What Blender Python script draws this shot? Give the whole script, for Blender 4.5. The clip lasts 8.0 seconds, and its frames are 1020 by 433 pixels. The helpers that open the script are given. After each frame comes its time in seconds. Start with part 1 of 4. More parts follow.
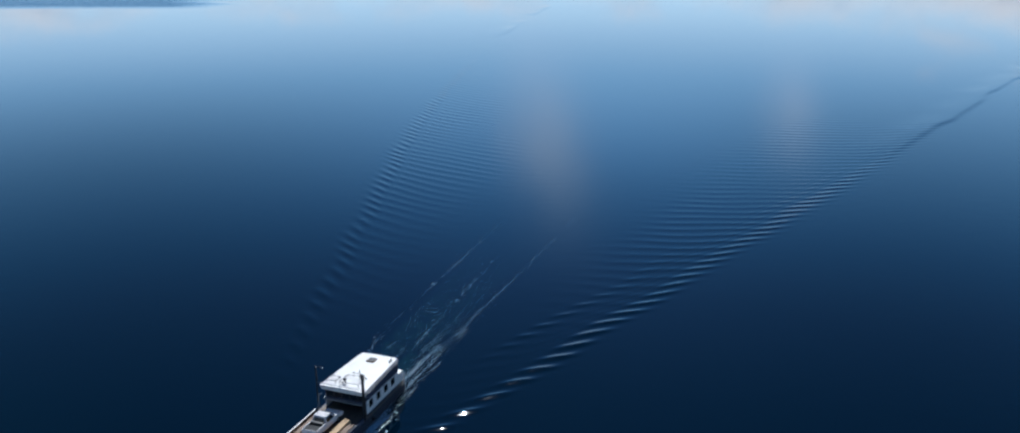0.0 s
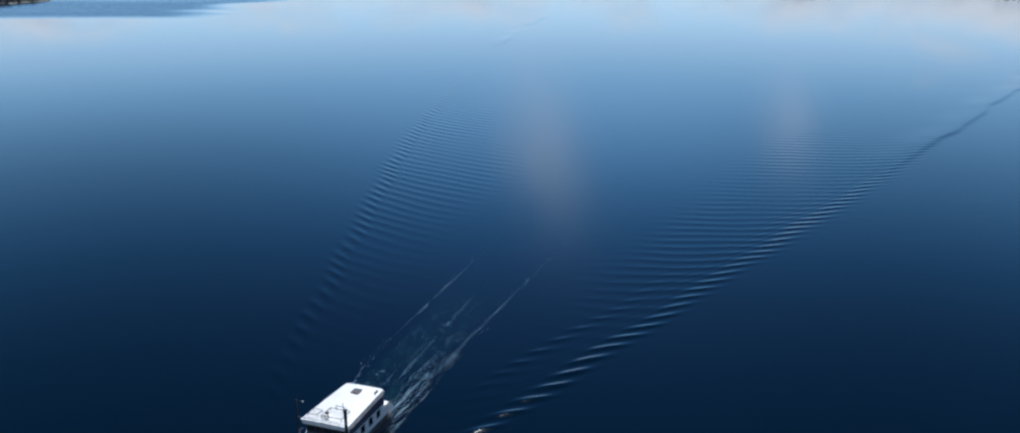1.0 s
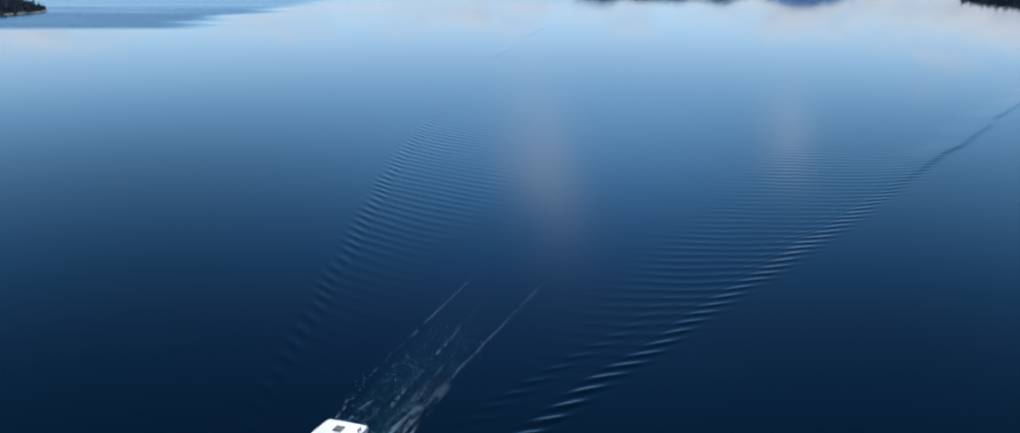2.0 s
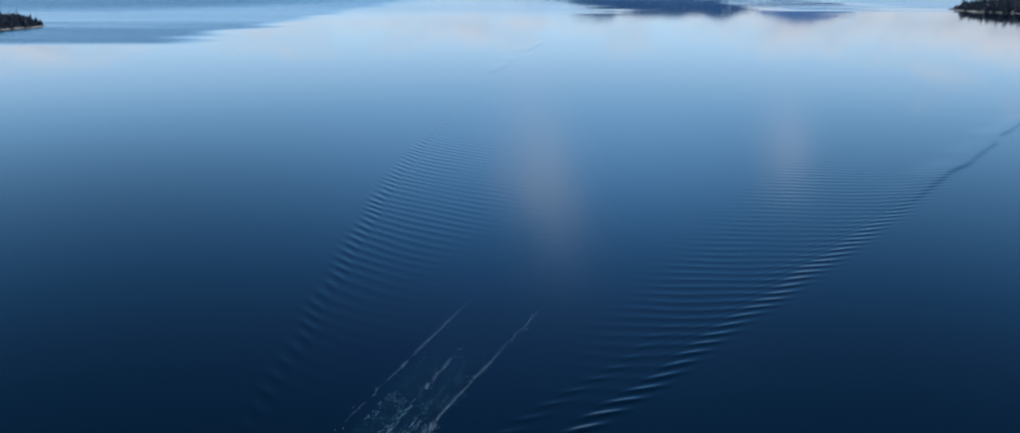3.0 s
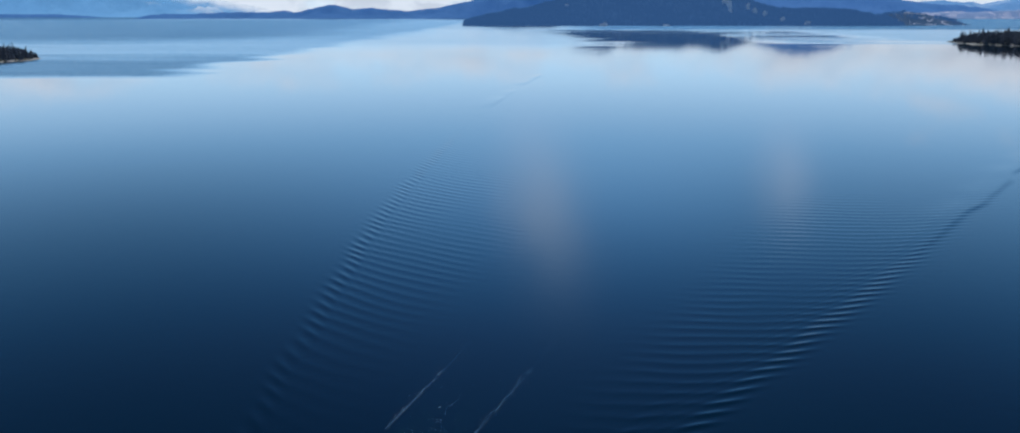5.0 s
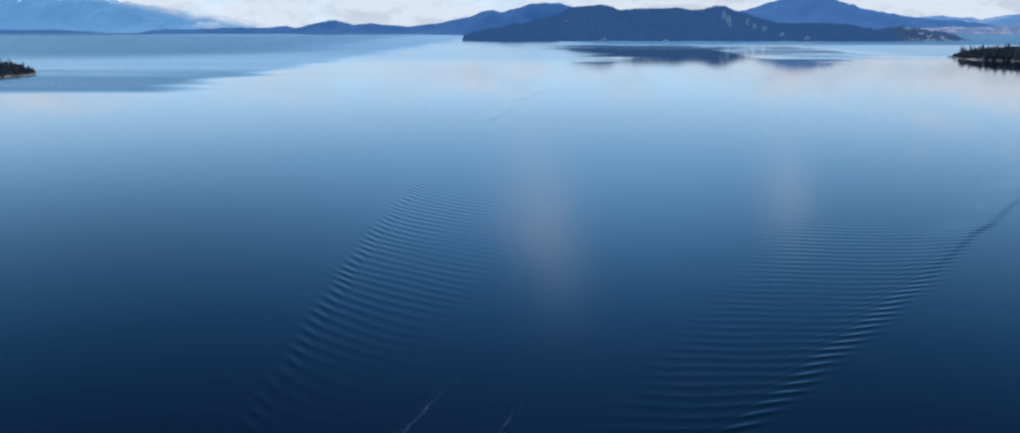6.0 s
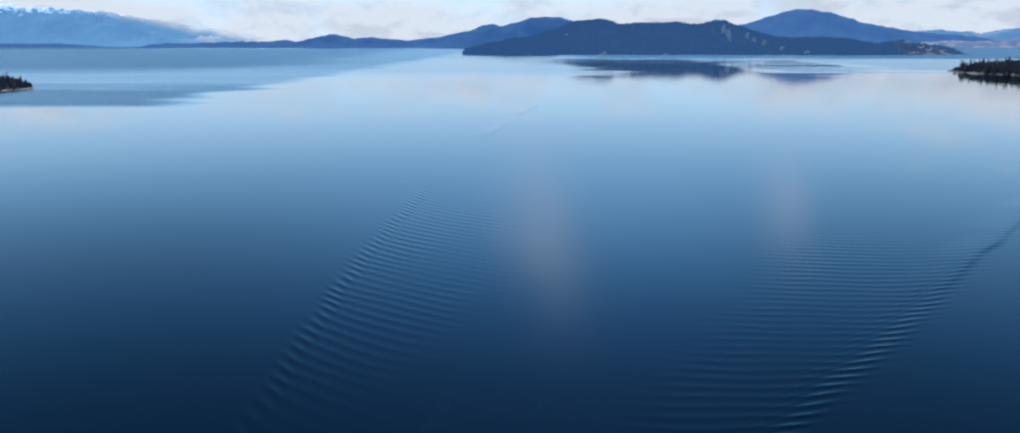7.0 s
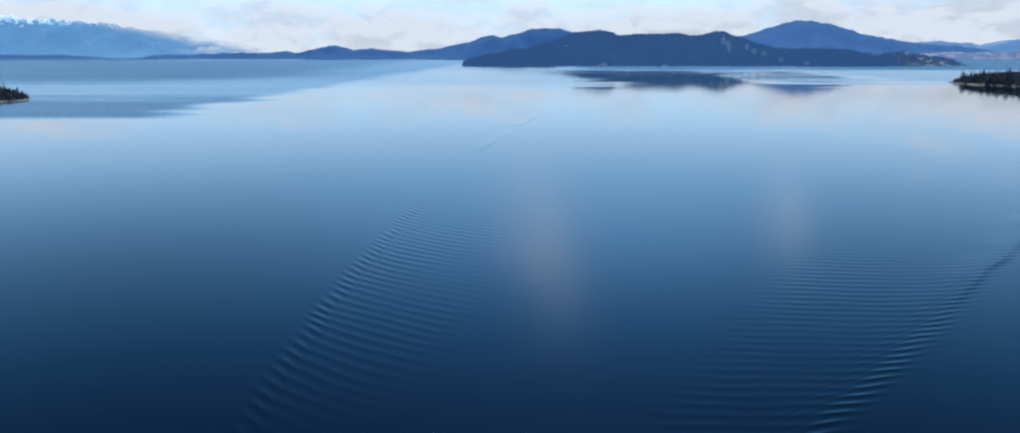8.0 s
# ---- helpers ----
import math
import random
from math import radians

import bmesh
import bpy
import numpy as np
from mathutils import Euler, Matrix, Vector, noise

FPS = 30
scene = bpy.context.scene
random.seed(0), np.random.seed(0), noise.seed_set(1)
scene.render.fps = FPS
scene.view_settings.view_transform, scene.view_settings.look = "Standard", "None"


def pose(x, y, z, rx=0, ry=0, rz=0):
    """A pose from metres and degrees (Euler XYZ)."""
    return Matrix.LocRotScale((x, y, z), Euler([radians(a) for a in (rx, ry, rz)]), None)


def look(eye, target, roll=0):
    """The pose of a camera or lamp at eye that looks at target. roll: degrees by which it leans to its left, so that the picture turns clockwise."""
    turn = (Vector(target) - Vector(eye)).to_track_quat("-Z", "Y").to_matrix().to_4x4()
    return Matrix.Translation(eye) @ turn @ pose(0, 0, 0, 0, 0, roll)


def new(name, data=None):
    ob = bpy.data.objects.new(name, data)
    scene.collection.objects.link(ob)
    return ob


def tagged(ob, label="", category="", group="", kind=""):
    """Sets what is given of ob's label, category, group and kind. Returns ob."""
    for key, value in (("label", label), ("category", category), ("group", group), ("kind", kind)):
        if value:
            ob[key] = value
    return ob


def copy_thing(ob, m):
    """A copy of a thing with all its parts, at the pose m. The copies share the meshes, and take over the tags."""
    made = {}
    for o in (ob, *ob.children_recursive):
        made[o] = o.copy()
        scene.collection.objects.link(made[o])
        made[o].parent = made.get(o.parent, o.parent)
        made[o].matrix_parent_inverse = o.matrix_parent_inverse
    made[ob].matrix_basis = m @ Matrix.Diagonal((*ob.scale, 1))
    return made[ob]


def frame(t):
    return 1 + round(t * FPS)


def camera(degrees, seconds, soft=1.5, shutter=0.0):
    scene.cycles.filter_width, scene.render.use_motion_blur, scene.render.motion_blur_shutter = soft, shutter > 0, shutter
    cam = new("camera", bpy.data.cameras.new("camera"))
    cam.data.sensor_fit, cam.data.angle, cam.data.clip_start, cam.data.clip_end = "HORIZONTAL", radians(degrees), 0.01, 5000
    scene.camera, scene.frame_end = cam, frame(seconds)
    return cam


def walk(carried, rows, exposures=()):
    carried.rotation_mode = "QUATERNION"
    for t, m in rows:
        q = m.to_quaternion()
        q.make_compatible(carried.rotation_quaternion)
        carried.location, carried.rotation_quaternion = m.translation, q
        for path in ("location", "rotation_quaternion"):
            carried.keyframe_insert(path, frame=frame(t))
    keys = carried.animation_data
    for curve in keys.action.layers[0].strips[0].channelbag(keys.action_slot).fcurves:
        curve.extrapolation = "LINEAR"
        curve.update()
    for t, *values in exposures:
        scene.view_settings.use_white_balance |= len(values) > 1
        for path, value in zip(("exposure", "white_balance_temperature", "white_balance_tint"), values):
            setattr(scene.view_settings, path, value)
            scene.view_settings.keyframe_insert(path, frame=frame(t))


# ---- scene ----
# ---------------------------------------------------------------- camera
cam = camera(60.0, 8.0, soft=2.0)
PATH = [
    (0.0, -0.282, -2.392, 0.196, -17.417),
    (0.5, 0.002, -0.030, 0.129, -17.144),
    (1.0, 0.299, 2.424, 0.074, -16.850),
    (1.5, 0.612, 4.959, 0.029, -16.546),
    (3.0, 1.670, 12.949, -0.054, -15.276),
    (3.5, 2.070, 15.706, -0.067, -14.775),
    (4.0, 2.497, 18.491, -0.074, -14.294),
    (4.5, 2.955, 21.295, -0.076, -13.786),
    (6.0, 4.532, 29.715, -0.060, -12.327),
    (6.5, 5.134, 32.489, -0.050, -11.888),
    (7.0, 5.778, 35.230, -0.040, -11.463),
    (7.5, 6.466, 37.926, -0.030, -11.091),
    (8.0, 7.201, 40.567, -0.020, -10.759),
]
walk(cam, [(t, pose(x, y, 46.0, 90 + pitch, 0, yaw)) for t, x, y, yaw, pitch in PATH], [(0.0, 0.28, 5250, 7), (8.0, 0.28, 5250, 7)])

# ---------------------------------------------------------------- light
SUN_ELEVATION, SUN_AZIMUTH = radians(47.5), radians(-1.0)   # azimuth from +y towards +x
sun_data = bpy.data.lights.new("sun", "SUN")
sun_data.energy, sun_data.angle, sun_data.color = 4.0, radians(0.53), (1.0, 0.91, 0.79)
sun = new("sun", sun_data)
sun_way = Vector((math.sin(SUN_AZIMUTH) * math.cos(SUN_ELEVATION), math.cos(SUN_AZIMUTH) * math.cos(SUN_ELEVATION), math.sin(SUN_ELEVATION)))
sun.matrix_world = look(sun_way * 400, (0, 0, 0))

world = bpy.data.worlds.new("sky")
scene.world = world
world.use_nodes = True
wn, wl = world.node_tree.nodes, world.node_tree.links
wn.clear()
w_out, w_bg = wn.new("ShaderNodeOutputWorld"), wn.new("ShaderNodeBackground")
w_sky = wn.new("ShaderNodeTexSky")
w_sky.sky_type, w_sky.sun_disc = "NISHITA", False
w_sky.sun_elevation, w_sky.sun_rotation = SUN_ELEVATION, SUN_AZIMUTH
w_sky.altitude, w_sky.air_density, w_sky.dust_density, w_sky.ozone_density = 900, 0.85, 0.0, 7.5
w_bg.inputs["Strength"].default_value = 0.055


def math_node(nodes, links, op, a, b=0.0, c=None, clamp=False):
    n = nodes.new("ShaderNodeMath")
    n.operation, n.use_clamp = op, clamp
    for i, v in enumerate((a, b, c)):
        if v is None:
            continue
        if isinstance(v, (int, float)):
            n.inputs[i].default_value = v
        else:
            links.new(v, n.inputs[i])
    return n.outputs[0]


def smooth_node(nodes, links, value, low, high, to_low=0.0, to_high=1.0):
    n = nodes.new("ShaderNodeMapRange")
    n.interpolation_type = "SMOOTHSTEP"
    links.new(value, n.inputs["Value"])
    n.inputs["From Min"].default_value, n.inputs["From Max"].default_value = low, high
    n.inputs["To Min"].default_value, n.inputs["To Max"].default_value = to_low, to_high
    return n.outputs[0]


def noise_node(nodes, links, vector, scale, detail=4.0, rough=0.55, distortion=0.0):
    n = nodes.new("ShaderNodeTexNoise")
    n.inputs["Scale"].default_value, n.inputs["Detail"].default_value = scale, detail
    n.inputs["Roughness"].default_value, n.inputs["Distortion"].default_value = rough, distortion
    if vector is not None:
        links.new(vector, n.inputs["Vector"])
    return n.outputs["Fac"]


def stretch_node(nodes, links, vector, scale, shift=(0, 0, 0)):
    n = nodes.new("ShaderNodeMapping")
    n.inputs["Scale"].default_value, n.inputs["Location"].default_value = scale, shift
    links.new(vector, n.inputs["Vector"])
    return n.outputs["Vector"]


# spring cumulus banked along the horizon, pale sky above it, and a few high wisps
def colour_mix(factor, a, b):
    n = wn.new("ShaderNodeMix")
    n.data_type = "RGBA"
    for socket, v in (("Factor", factor), ("A", a), ("B", b)):
        if isinstance(v, tuple):
            n.inputs[socket].default_value = (*v, 1)
        elif isinstance(v, float):
            n.inputs[socket].default_value = v
        else:
            wl.new(v, n.inputs[socket])
    return n.outputs["Result"]


def scaled(colour, factor):
    n = wn.new("ShaderNodeVectorMath")
    n.operation = "SCALE"
    wl.new(colour, n.inputs[0])
    if isinstance(factor, float):
        n.inputs["Scale"].default_value = factor
    else:
        wl.new(factor, n.inputs["Scale"])
    return n.outputs["Vector"]


w_dir = wn.new("ShaderNodeTexCoord").outputs["Generated"]
w_xyz = wn.new("ShaderNodeSeparateXYZ")
wl.new(w_dir, w_xyz.inputs[0])
w_x, w_y, w_z = (w_xyz.outputs[k] for k in "XYZ")
w_ahead = smooth_node(wn, wl, w_y, 0.0, 0.3)

# clear sky under a thin high veil that thickens towards the horizon
w_tone = wn.new("ShaderNodeValToRGB")
w_stops = ((0.0, (0.83, 0.91, 0.88, 1)), (0.20, (0.75, 0.91, 0.95, 1)), (0.36, (0.50, 0.78, 0.98, 1)), (0.8, (0.175, 0.58, 1.0, 1)))
for _ in w_stops[2:]:
    w_tone.color_ramp.elements.new(0.5)
for e, (at, tone) in zip(w_tone.color_ramp.elements, w_stops):
    e.position, e.color = at, tone
wl.new(math_node(wn, wl, "MULTIPLY", w_z, 2.5, clamp=True), w_tone.inputs["Fac"])
w_clear = colour_mix(smooth_node(wn, wl, w_z, 0.08, 0.40, 0.66, 0.0), w_sky.outputs[0], scaled(w_tone.outputs["Color"], 20.0))
# the veil is brightest below the sun and thins out to the west
w_glow = math_node(wn, wl, "MULTIPLY", smooth_node(wn, wl, w_x, -0.44, 0.08, 0.79, 1.25), smooth_node(wn, wl, w_x, 0.10, 0.44, 1.0, 0.74))
w_high = math_node(wn, wl, "MULTIPLY", smooth_node(wn, wl, w_z, 0.10, 0.24), w_ahead)
w_clear = scaled(w_clear, smooth_node(wn, wl, w_z, 0.33, 0.54, 0.99, 0.72))
w_clear = scaled(w_clear, math_node(wn, wl, "ADD", 1.0, math_node(wn, wl, "MULTIPLY", math_node(wn, wl, "SUBTRACT", w_glow, 1.0), w_high)))

# the bank: billows with grey undersides
w_puff = noise_node(wn, wl, stretch_node(wn, wl, w_dir, (1, 1, 2.2), (0.3, 0.1, 0.0)), 13.0, 8.0, 0.58, 0.25)
w_above = noise_node(wn, wl, stretch_node(wn, wl, w_dir, (1, 1, 2.2), (0.3, 0.1, 0.022)), 13.0, 8.0, 0.58, 0.25)
w_shade = math_node(wn, wl, "SUBTRACT", w_puff, w_above)      # bright where a billow thins out upwards
w_thresh = smooth_node(wn, wl, w_z, 0.014, 0.125, 0.10, 0.74)
w_sides = math_node(wn, wl, "MAXIMUM", smooth_node(wn, wl, w_x, 0.22, 0.40), smooth_node(wn, wl, w_x, -0.48, -0.34, 0.9, 0.0))
w_thresh = math_node(wn, wl, "SUBTRACT", w_thresh, math_node(wn, wl, "MULTIPLY", w_sides, 0.15))
w_cover = math_node(wn, wl, "MULTIPLY", math_node(wn, wl, "SUBTRACT", w_puff, w_thresh), 2.5, clamp=True)
w_white = colour_mix(smooth_node(wn, wl, w_shade, -0.09, 0.05), (10.0, 9.2, 8.8), (12.6, 11.5, 10.6))
w_white = scaled(w_white, smooth_node(wn, wl, w_z, 0.035, 0.09, 0.97, 1.26))
w_cover = math_node(wn, wl, "MULTIPLY", w_cover, smooth_node(wn, wl, w_z, 0.11, 0.17, 1.0, 0.0))
w_banked = colour_mix(math_node(wn, wl, "MULTIPLY", w_cover, 0.9), w_clear, w_white)


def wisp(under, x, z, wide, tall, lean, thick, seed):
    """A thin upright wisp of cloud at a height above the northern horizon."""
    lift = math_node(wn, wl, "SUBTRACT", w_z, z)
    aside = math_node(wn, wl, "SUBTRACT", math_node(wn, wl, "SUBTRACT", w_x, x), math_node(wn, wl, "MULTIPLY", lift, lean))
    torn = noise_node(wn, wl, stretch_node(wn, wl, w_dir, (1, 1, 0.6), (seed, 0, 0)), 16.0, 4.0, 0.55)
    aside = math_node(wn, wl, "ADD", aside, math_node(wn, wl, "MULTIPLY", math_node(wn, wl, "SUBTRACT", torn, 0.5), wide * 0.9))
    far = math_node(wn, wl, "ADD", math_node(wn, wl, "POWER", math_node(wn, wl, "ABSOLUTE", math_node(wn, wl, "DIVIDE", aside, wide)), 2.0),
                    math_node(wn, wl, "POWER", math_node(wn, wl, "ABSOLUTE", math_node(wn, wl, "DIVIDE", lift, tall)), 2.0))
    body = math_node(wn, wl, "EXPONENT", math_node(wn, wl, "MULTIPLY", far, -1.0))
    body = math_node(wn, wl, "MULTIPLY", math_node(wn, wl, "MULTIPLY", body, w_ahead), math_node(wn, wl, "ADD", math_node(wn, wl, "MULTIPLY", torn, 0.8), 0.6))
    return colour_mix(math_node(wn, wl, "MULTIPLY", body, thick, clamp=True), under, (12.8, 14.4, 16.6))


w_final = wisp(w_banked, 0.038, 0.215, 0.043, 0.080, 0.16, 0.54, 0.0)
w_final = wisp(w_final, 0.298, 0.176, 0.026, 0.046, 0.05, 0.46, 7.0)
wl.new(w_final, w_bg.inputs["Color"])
wl.new(w_bg.outputs[0], w_out.inputs["Surface"])


# ---------------------------------------------------------------- materials
def blank(name):
    m = bpy.data.materials.new(name)
    m.use_nodes = True
    return m, m.node_tree.nodes, m.node_tree.links, m.node_tree.nodes["Principled BSDF"]


def ramp_node(nodes, links, value, stops):
    n = nodes.new("ShaderNodeValToRGB")
    while len(n.color_ramp.elements) < len(stops):
        n.color_ramp.elements.new(0.5)
    for e, (p, c) in zip(n.color_ramp.elements, stops):
        e.position, e.color = p, (*c, 1)
    links.new(value, n.inputs["Fac"])
    return n.outputs["Color"]


def surface(name, dark, light, scale, rough=(0.5, 0.7), metal=0.0, bump=0.0, bump_scale=None, stretch=(1, 1, 1), wear=None):
    """A two-scale surface: broad variation between two colours, fine grain in gloss and relief, and patches of wear."""
    m, n, l, b = blank(name)
    at = stretch_node(n, l, n.new("ShaderNodeTexCoord").outputs["Object"], stretch)
    broad, fine = noise_node(n, l, at, scale, 6.0, 0.62), noise_node(n, l, at, scale * 9, 4.0, 0.6)
    both = math_node(n, l, "ADD", math_node(n, l, "MULTIPLY", broad, 0.65), math_node(n, l, "MULTIPLY", fine, 0.35))
    colour = ramp_node(n, l, both, [(0.32, dark), (0.68, light)])
    if wear:
        worn = smooth_node(n, l, noise_node(n, l, at, scale * 2.3, 8.0, 0.7), 0.60, 0.70)
        mix = n.new("ShaderNodeMix")
        mix.data_type = "RGBA"
        l.new(worn, mix.inputs["Factor"])
        l.new(colour, mix.inputs["A"])
        mix.inputs["B"].default_value = (*wear, 1)
        colour = mix.outputs["Result"]
    l.new(colour, b.inputs["Base Color"])
    l.new(smooth_node(n, l, fine, 0.3, 0.7, *rough), b.inputs["Roughness"])
    b.inputs["Metallic"].default_value = metal
    if bump:
        bn = n.new("ShaderNodeBump")
        bn.inputs["Strength"].default_value, bn.inputs["Distance"].default_value = 1.0, bump
        l.new(noise_node(n, l, at, bump_scale or scale * 6, 6.0, 0.65), bn.inputs["Height"])
        l.new(bn.outputs[0], b.inputs["Normal"])
    return m


def water_material():
    m, n, l, b = blank("lake_water")
    geo = n.new("ShaderNodeNewGeometry")
    where = geo.outputs["Position"]
    xyz = n.new("ShaderNodeSeparateXYZ")
    l.new(where, xyz.inputs[0])
    x, y = xyz.outputs["X"], xyz.outputs["Y"]
    # broad tint of the depths
    tint = noise_node(n, l, stretch_node(n, l, where, (1, 0.6, 1)), 0.008, 3.0, 0.5)
    l.new(ramp_node(n, l, tint, [(0.3, (0.0002, 0.0045, 0.0125)), (0.7, (0.0002, 0.0075, 0.0138))]), b.inputs["Base Color"])
    b.inputs["IOR"].default_value = 1.333
    churn = n.new("ShaderNodeAttribute")
    churn.attribute_name = "churn"
    cloud = smooth_node(n, l, noise_node(n, l, where, 1.1, 6.0, 0.68, 0.8), 0.45, 0.70)
    aerated = n.new("ShaderNodeMix")
    aerated.data_type = "RGBA"
    l.new(math_node(n, l, "MULTIPLY", cloud, churn.outputs["Fac"]), aerated.inputs["Factor"])
    l.new(b.inputs["Base Color"].links[0].from_socket, aerated.inputs["A"])
    aerated.inputs["B"].default_value = (0.011, 0.046, 0.048, 1)
    l.new(aerated.outputs["Result"], b.inputs["Base Color"])
    b.inputs["Specular IOR Level"].default_value = 0.5
    # wind-ruffled water: a sheet on the west side, and cat's paws towards the far shore
    wob = math_node(n, l, "SUBTRACT", noise_node(n, l, stretch_node(n, l, where, (0.35, 1.0, 1)), 0.0045, 6.0, 0.6), 0.5)
    reach = noise_node(n, l, stretch_node(n, l, where, (0.22, 1.0, 1), (17, 3, 0)), 0.011, 5.0, 0.6)
    reach = math_node(n, l, "SUBTRACT", reach, 0.5)
    edge = math_node(n, l, "ADD", math_node(n, l, "MULTIPLY", y, 0.045), -252.0)
    side = math_node(n, l, "ADD", math_node(n, l, "SUBTRACT", edge, x), math_node(n, l, "MULTIPLY", reach, 150.0))
    west = smooth_node(n, l, side, -14.0, 40.0)
    front = math_node(n, l, "ADD", y, math_node(n, l, "MULTIPLY", wob, 90.0))
    west = math_node(n, l, "MULTIPLY", west, smooth_node(n, l, front, 618.0, 656.0))
    # its middle stretch is only lightly ruffled
    lane_y = math_node(n, l, "ADD", y, math_node(n, l, "MULTIPLY", reach, 420.0))
    lane = math_node(n, l, "MULTIPLY", smooth_node(n, l, lane_y, 830.0, 960.0), smooth_node(n, l, lane_y, 1000.0, 1750.0, 1.0, 0.0))
    west = math_node(n, l, "MULTIPLY", west, math_node(n, l, "SUBTRACT", 1.0, math_node(n, l, "MULTIPLY", lane, 0.32)))
    west = math_node(n, l, "MULTIPLY", west, smooth_node(n, l, y, 3600.0, 4100.0, 1.0, 0.12))
    # the dark western reach fades out towards the middle of the lake
    open_water = math_node(n, l, "MULTIPLY", smooth_node(n, l, math_node(n, l, "ADD", lane_y, math_node(n, l, "MULTIPLY", x, -0.35)), 900.0, 1800.0),
                           smooth_node(n, l, math_node(n, l, "ADD", x, math_node(n, l, "MULTIPLY", reach, 420.0)), -520.0, 40.0, 1.0, 0.0))
    open_water = math_node(n, l, "MULTIPLY", open_water, smooth_node(n, l, y, 3600.0, 4100.0, 1.0, 0.12))
    tongue = west
    west = math_node(n, l, "MAXIMUM", west, open_water)
    streaks = noise_node(n, l, stretch_node(n, l, where, (0.16, 1.0, 1), (40, 0, 0)), 0.010, 4.0, 0.55)
    paws = math_node(n, l, "MULTIPLY", smooth_node(n, l, streaks, 0.47, 0.58), smooth_node(n, l, y, 1500.0, 2000.0))
    # streaks of breeze break the mirror east of the hill's reflection
    east = math_node(n, l, "MULTIPLY", smooth_node(n, l, noise_node(n, l, stretch_node(n, l, where, (0.10, 1.0, 1), (4, 0, 0)), 0.016, 4.0, 0.6), 0.46, 0.54),
                     math_node(n, l, "MULTIPLY", smooth_node(n, l, x, 330.0, 420.0), smooth_node(n, l, y, 1080.0, 1250.0)))
    east = math_node(n, l, "MAXIMUM", east, math_node(n, l, "MULTIPLY", smooth_node(n, l, x, 520.0, 640.0), smooth_node(n, l, y, 1150.0, 1350.0)))
    paws = math_node(n, l, "MAXIMUM", paws, east)
    far = smooth_node(n, l, math_node(n, l, "ADD", y, math_node(n, l, "MULTIPLY", wob, 220.0)), 1930.0, 2060.0)
    lee = smooth_node(n, l, math_node(n, l, "ADD", math_node(n, l, "SUBTRACT", 110.0, x), math_node(n, l, "MULTIPLY", reach, 420.0)), -50.0, 70.0)
    lee = math_node(n, l, "MULTIPLY", lee, smooth_node(n, l, y, 900.0, 1300.0, 0.0, 0.8))
    ruffle = math_node(n, l, "MAXIMUM", math_node(n, l, "MAXIMUM", west, lee), math_node(n, l, "MAXIMUM", paws, far))
    streak = noise_node(n, l, stretch_node(n, l, where, (0.10, 1.0, 1), (9, 5, 0)), 0.02, 4.0, 0.6)
    ruffle = math_node(n, l, "MULTIPLY", ruffle, smooth_node(n, l, streak, 0.30, 0.62, 0.88, 1.0))
    ruffle_n = math_node(n, l, "MULTIPLY", ruffle, 0.11)
    rough = math_node(n, l, "ADD", math_node(n, l, "ADD", ruffle_n, 0.035), math_node(n, l, "MULTIPLY", churn.outputs["Fac"], 0.03))
    l.new(rough, b.inputs["Roughness"])
    # fine ripples everywhere, choppy where the propellers have churned
    small = noise_node(n, l, stretch_node(n, l, where, (0.6, 1.0, 1)), 0.55, 3.0, 0.5)
    chop = noise_node(n, l, where, 2.6, 4.0, 0.6, 0.6)
    height = math_node(n, l, "ADD", math_node(n, l, "MULTIPLY", small, 0.009),
                       math_node(n, l, "MULTIPLY", math_node(n, l, "MULTIPLY", chop, churn.outputs["Fac"]), 0.028))
    # the breeze raises ripples too fine to see one by one, whose near faces lean to the south
    lean = n.new("ShaderNodeTexNoise")
    lean.inputs["Scale"].default_value, lean.inputs["Detail"].default_value = 0.7, 3.0
    l.new(where, lean.inputs["Vector"])

    def vector(op, a, b):
        v = n.new("ShaderNodeVectorMath")
        v.operation = op
        for k, q in enumerate((a, b)):
            if isinstance(q, tuple):
                v.inputs[k].default_value = q
            elif q is not None:
                l.new(q, v.inputs[k])
        return v.outputs["Vector"]

    slopes = vector("ADD", vector("MULTIPLY", vector("SUBTRACT", lean.outputs["Color"], (0.5, 0.5, 0.5)), (0.14, 0.14, 0.0)), (0.0, -0.064, 0.0))
    part_ruffle = n.new("ShaderNodeCombineXYZ")
    breeze = math_node(n, l, "MAXIMUM", math_node(n, l, "MULTIPLY", lee, 0.4), math_node(n, l, "MULTIPLY", paws, 0.6))
    shore_breeze = math_node(n, l, "MULTIPLY", math_node(n, l, "MULTIPLY", far, 1.75), smooth_node(n, l, x, 60.0, 240.0))
    breeze = math_node(n, l, "MAXIMUM", math_node(n, l, "MAXIMUM", breeze, shore_breeze), math_node(n, l, "MAXIMUM", tongue, math_node(n, l, "MULTIPLY", open_water, 1.45)))
    breeze = math_node(n, l, "MULTIPLY", breeze, smooth_node(n, l, streak, 0.30, 0.62, 0.88, 1.0))
    for axis in "XYZ":
        l.new(breeze, part_ruffle.inputs[axis])
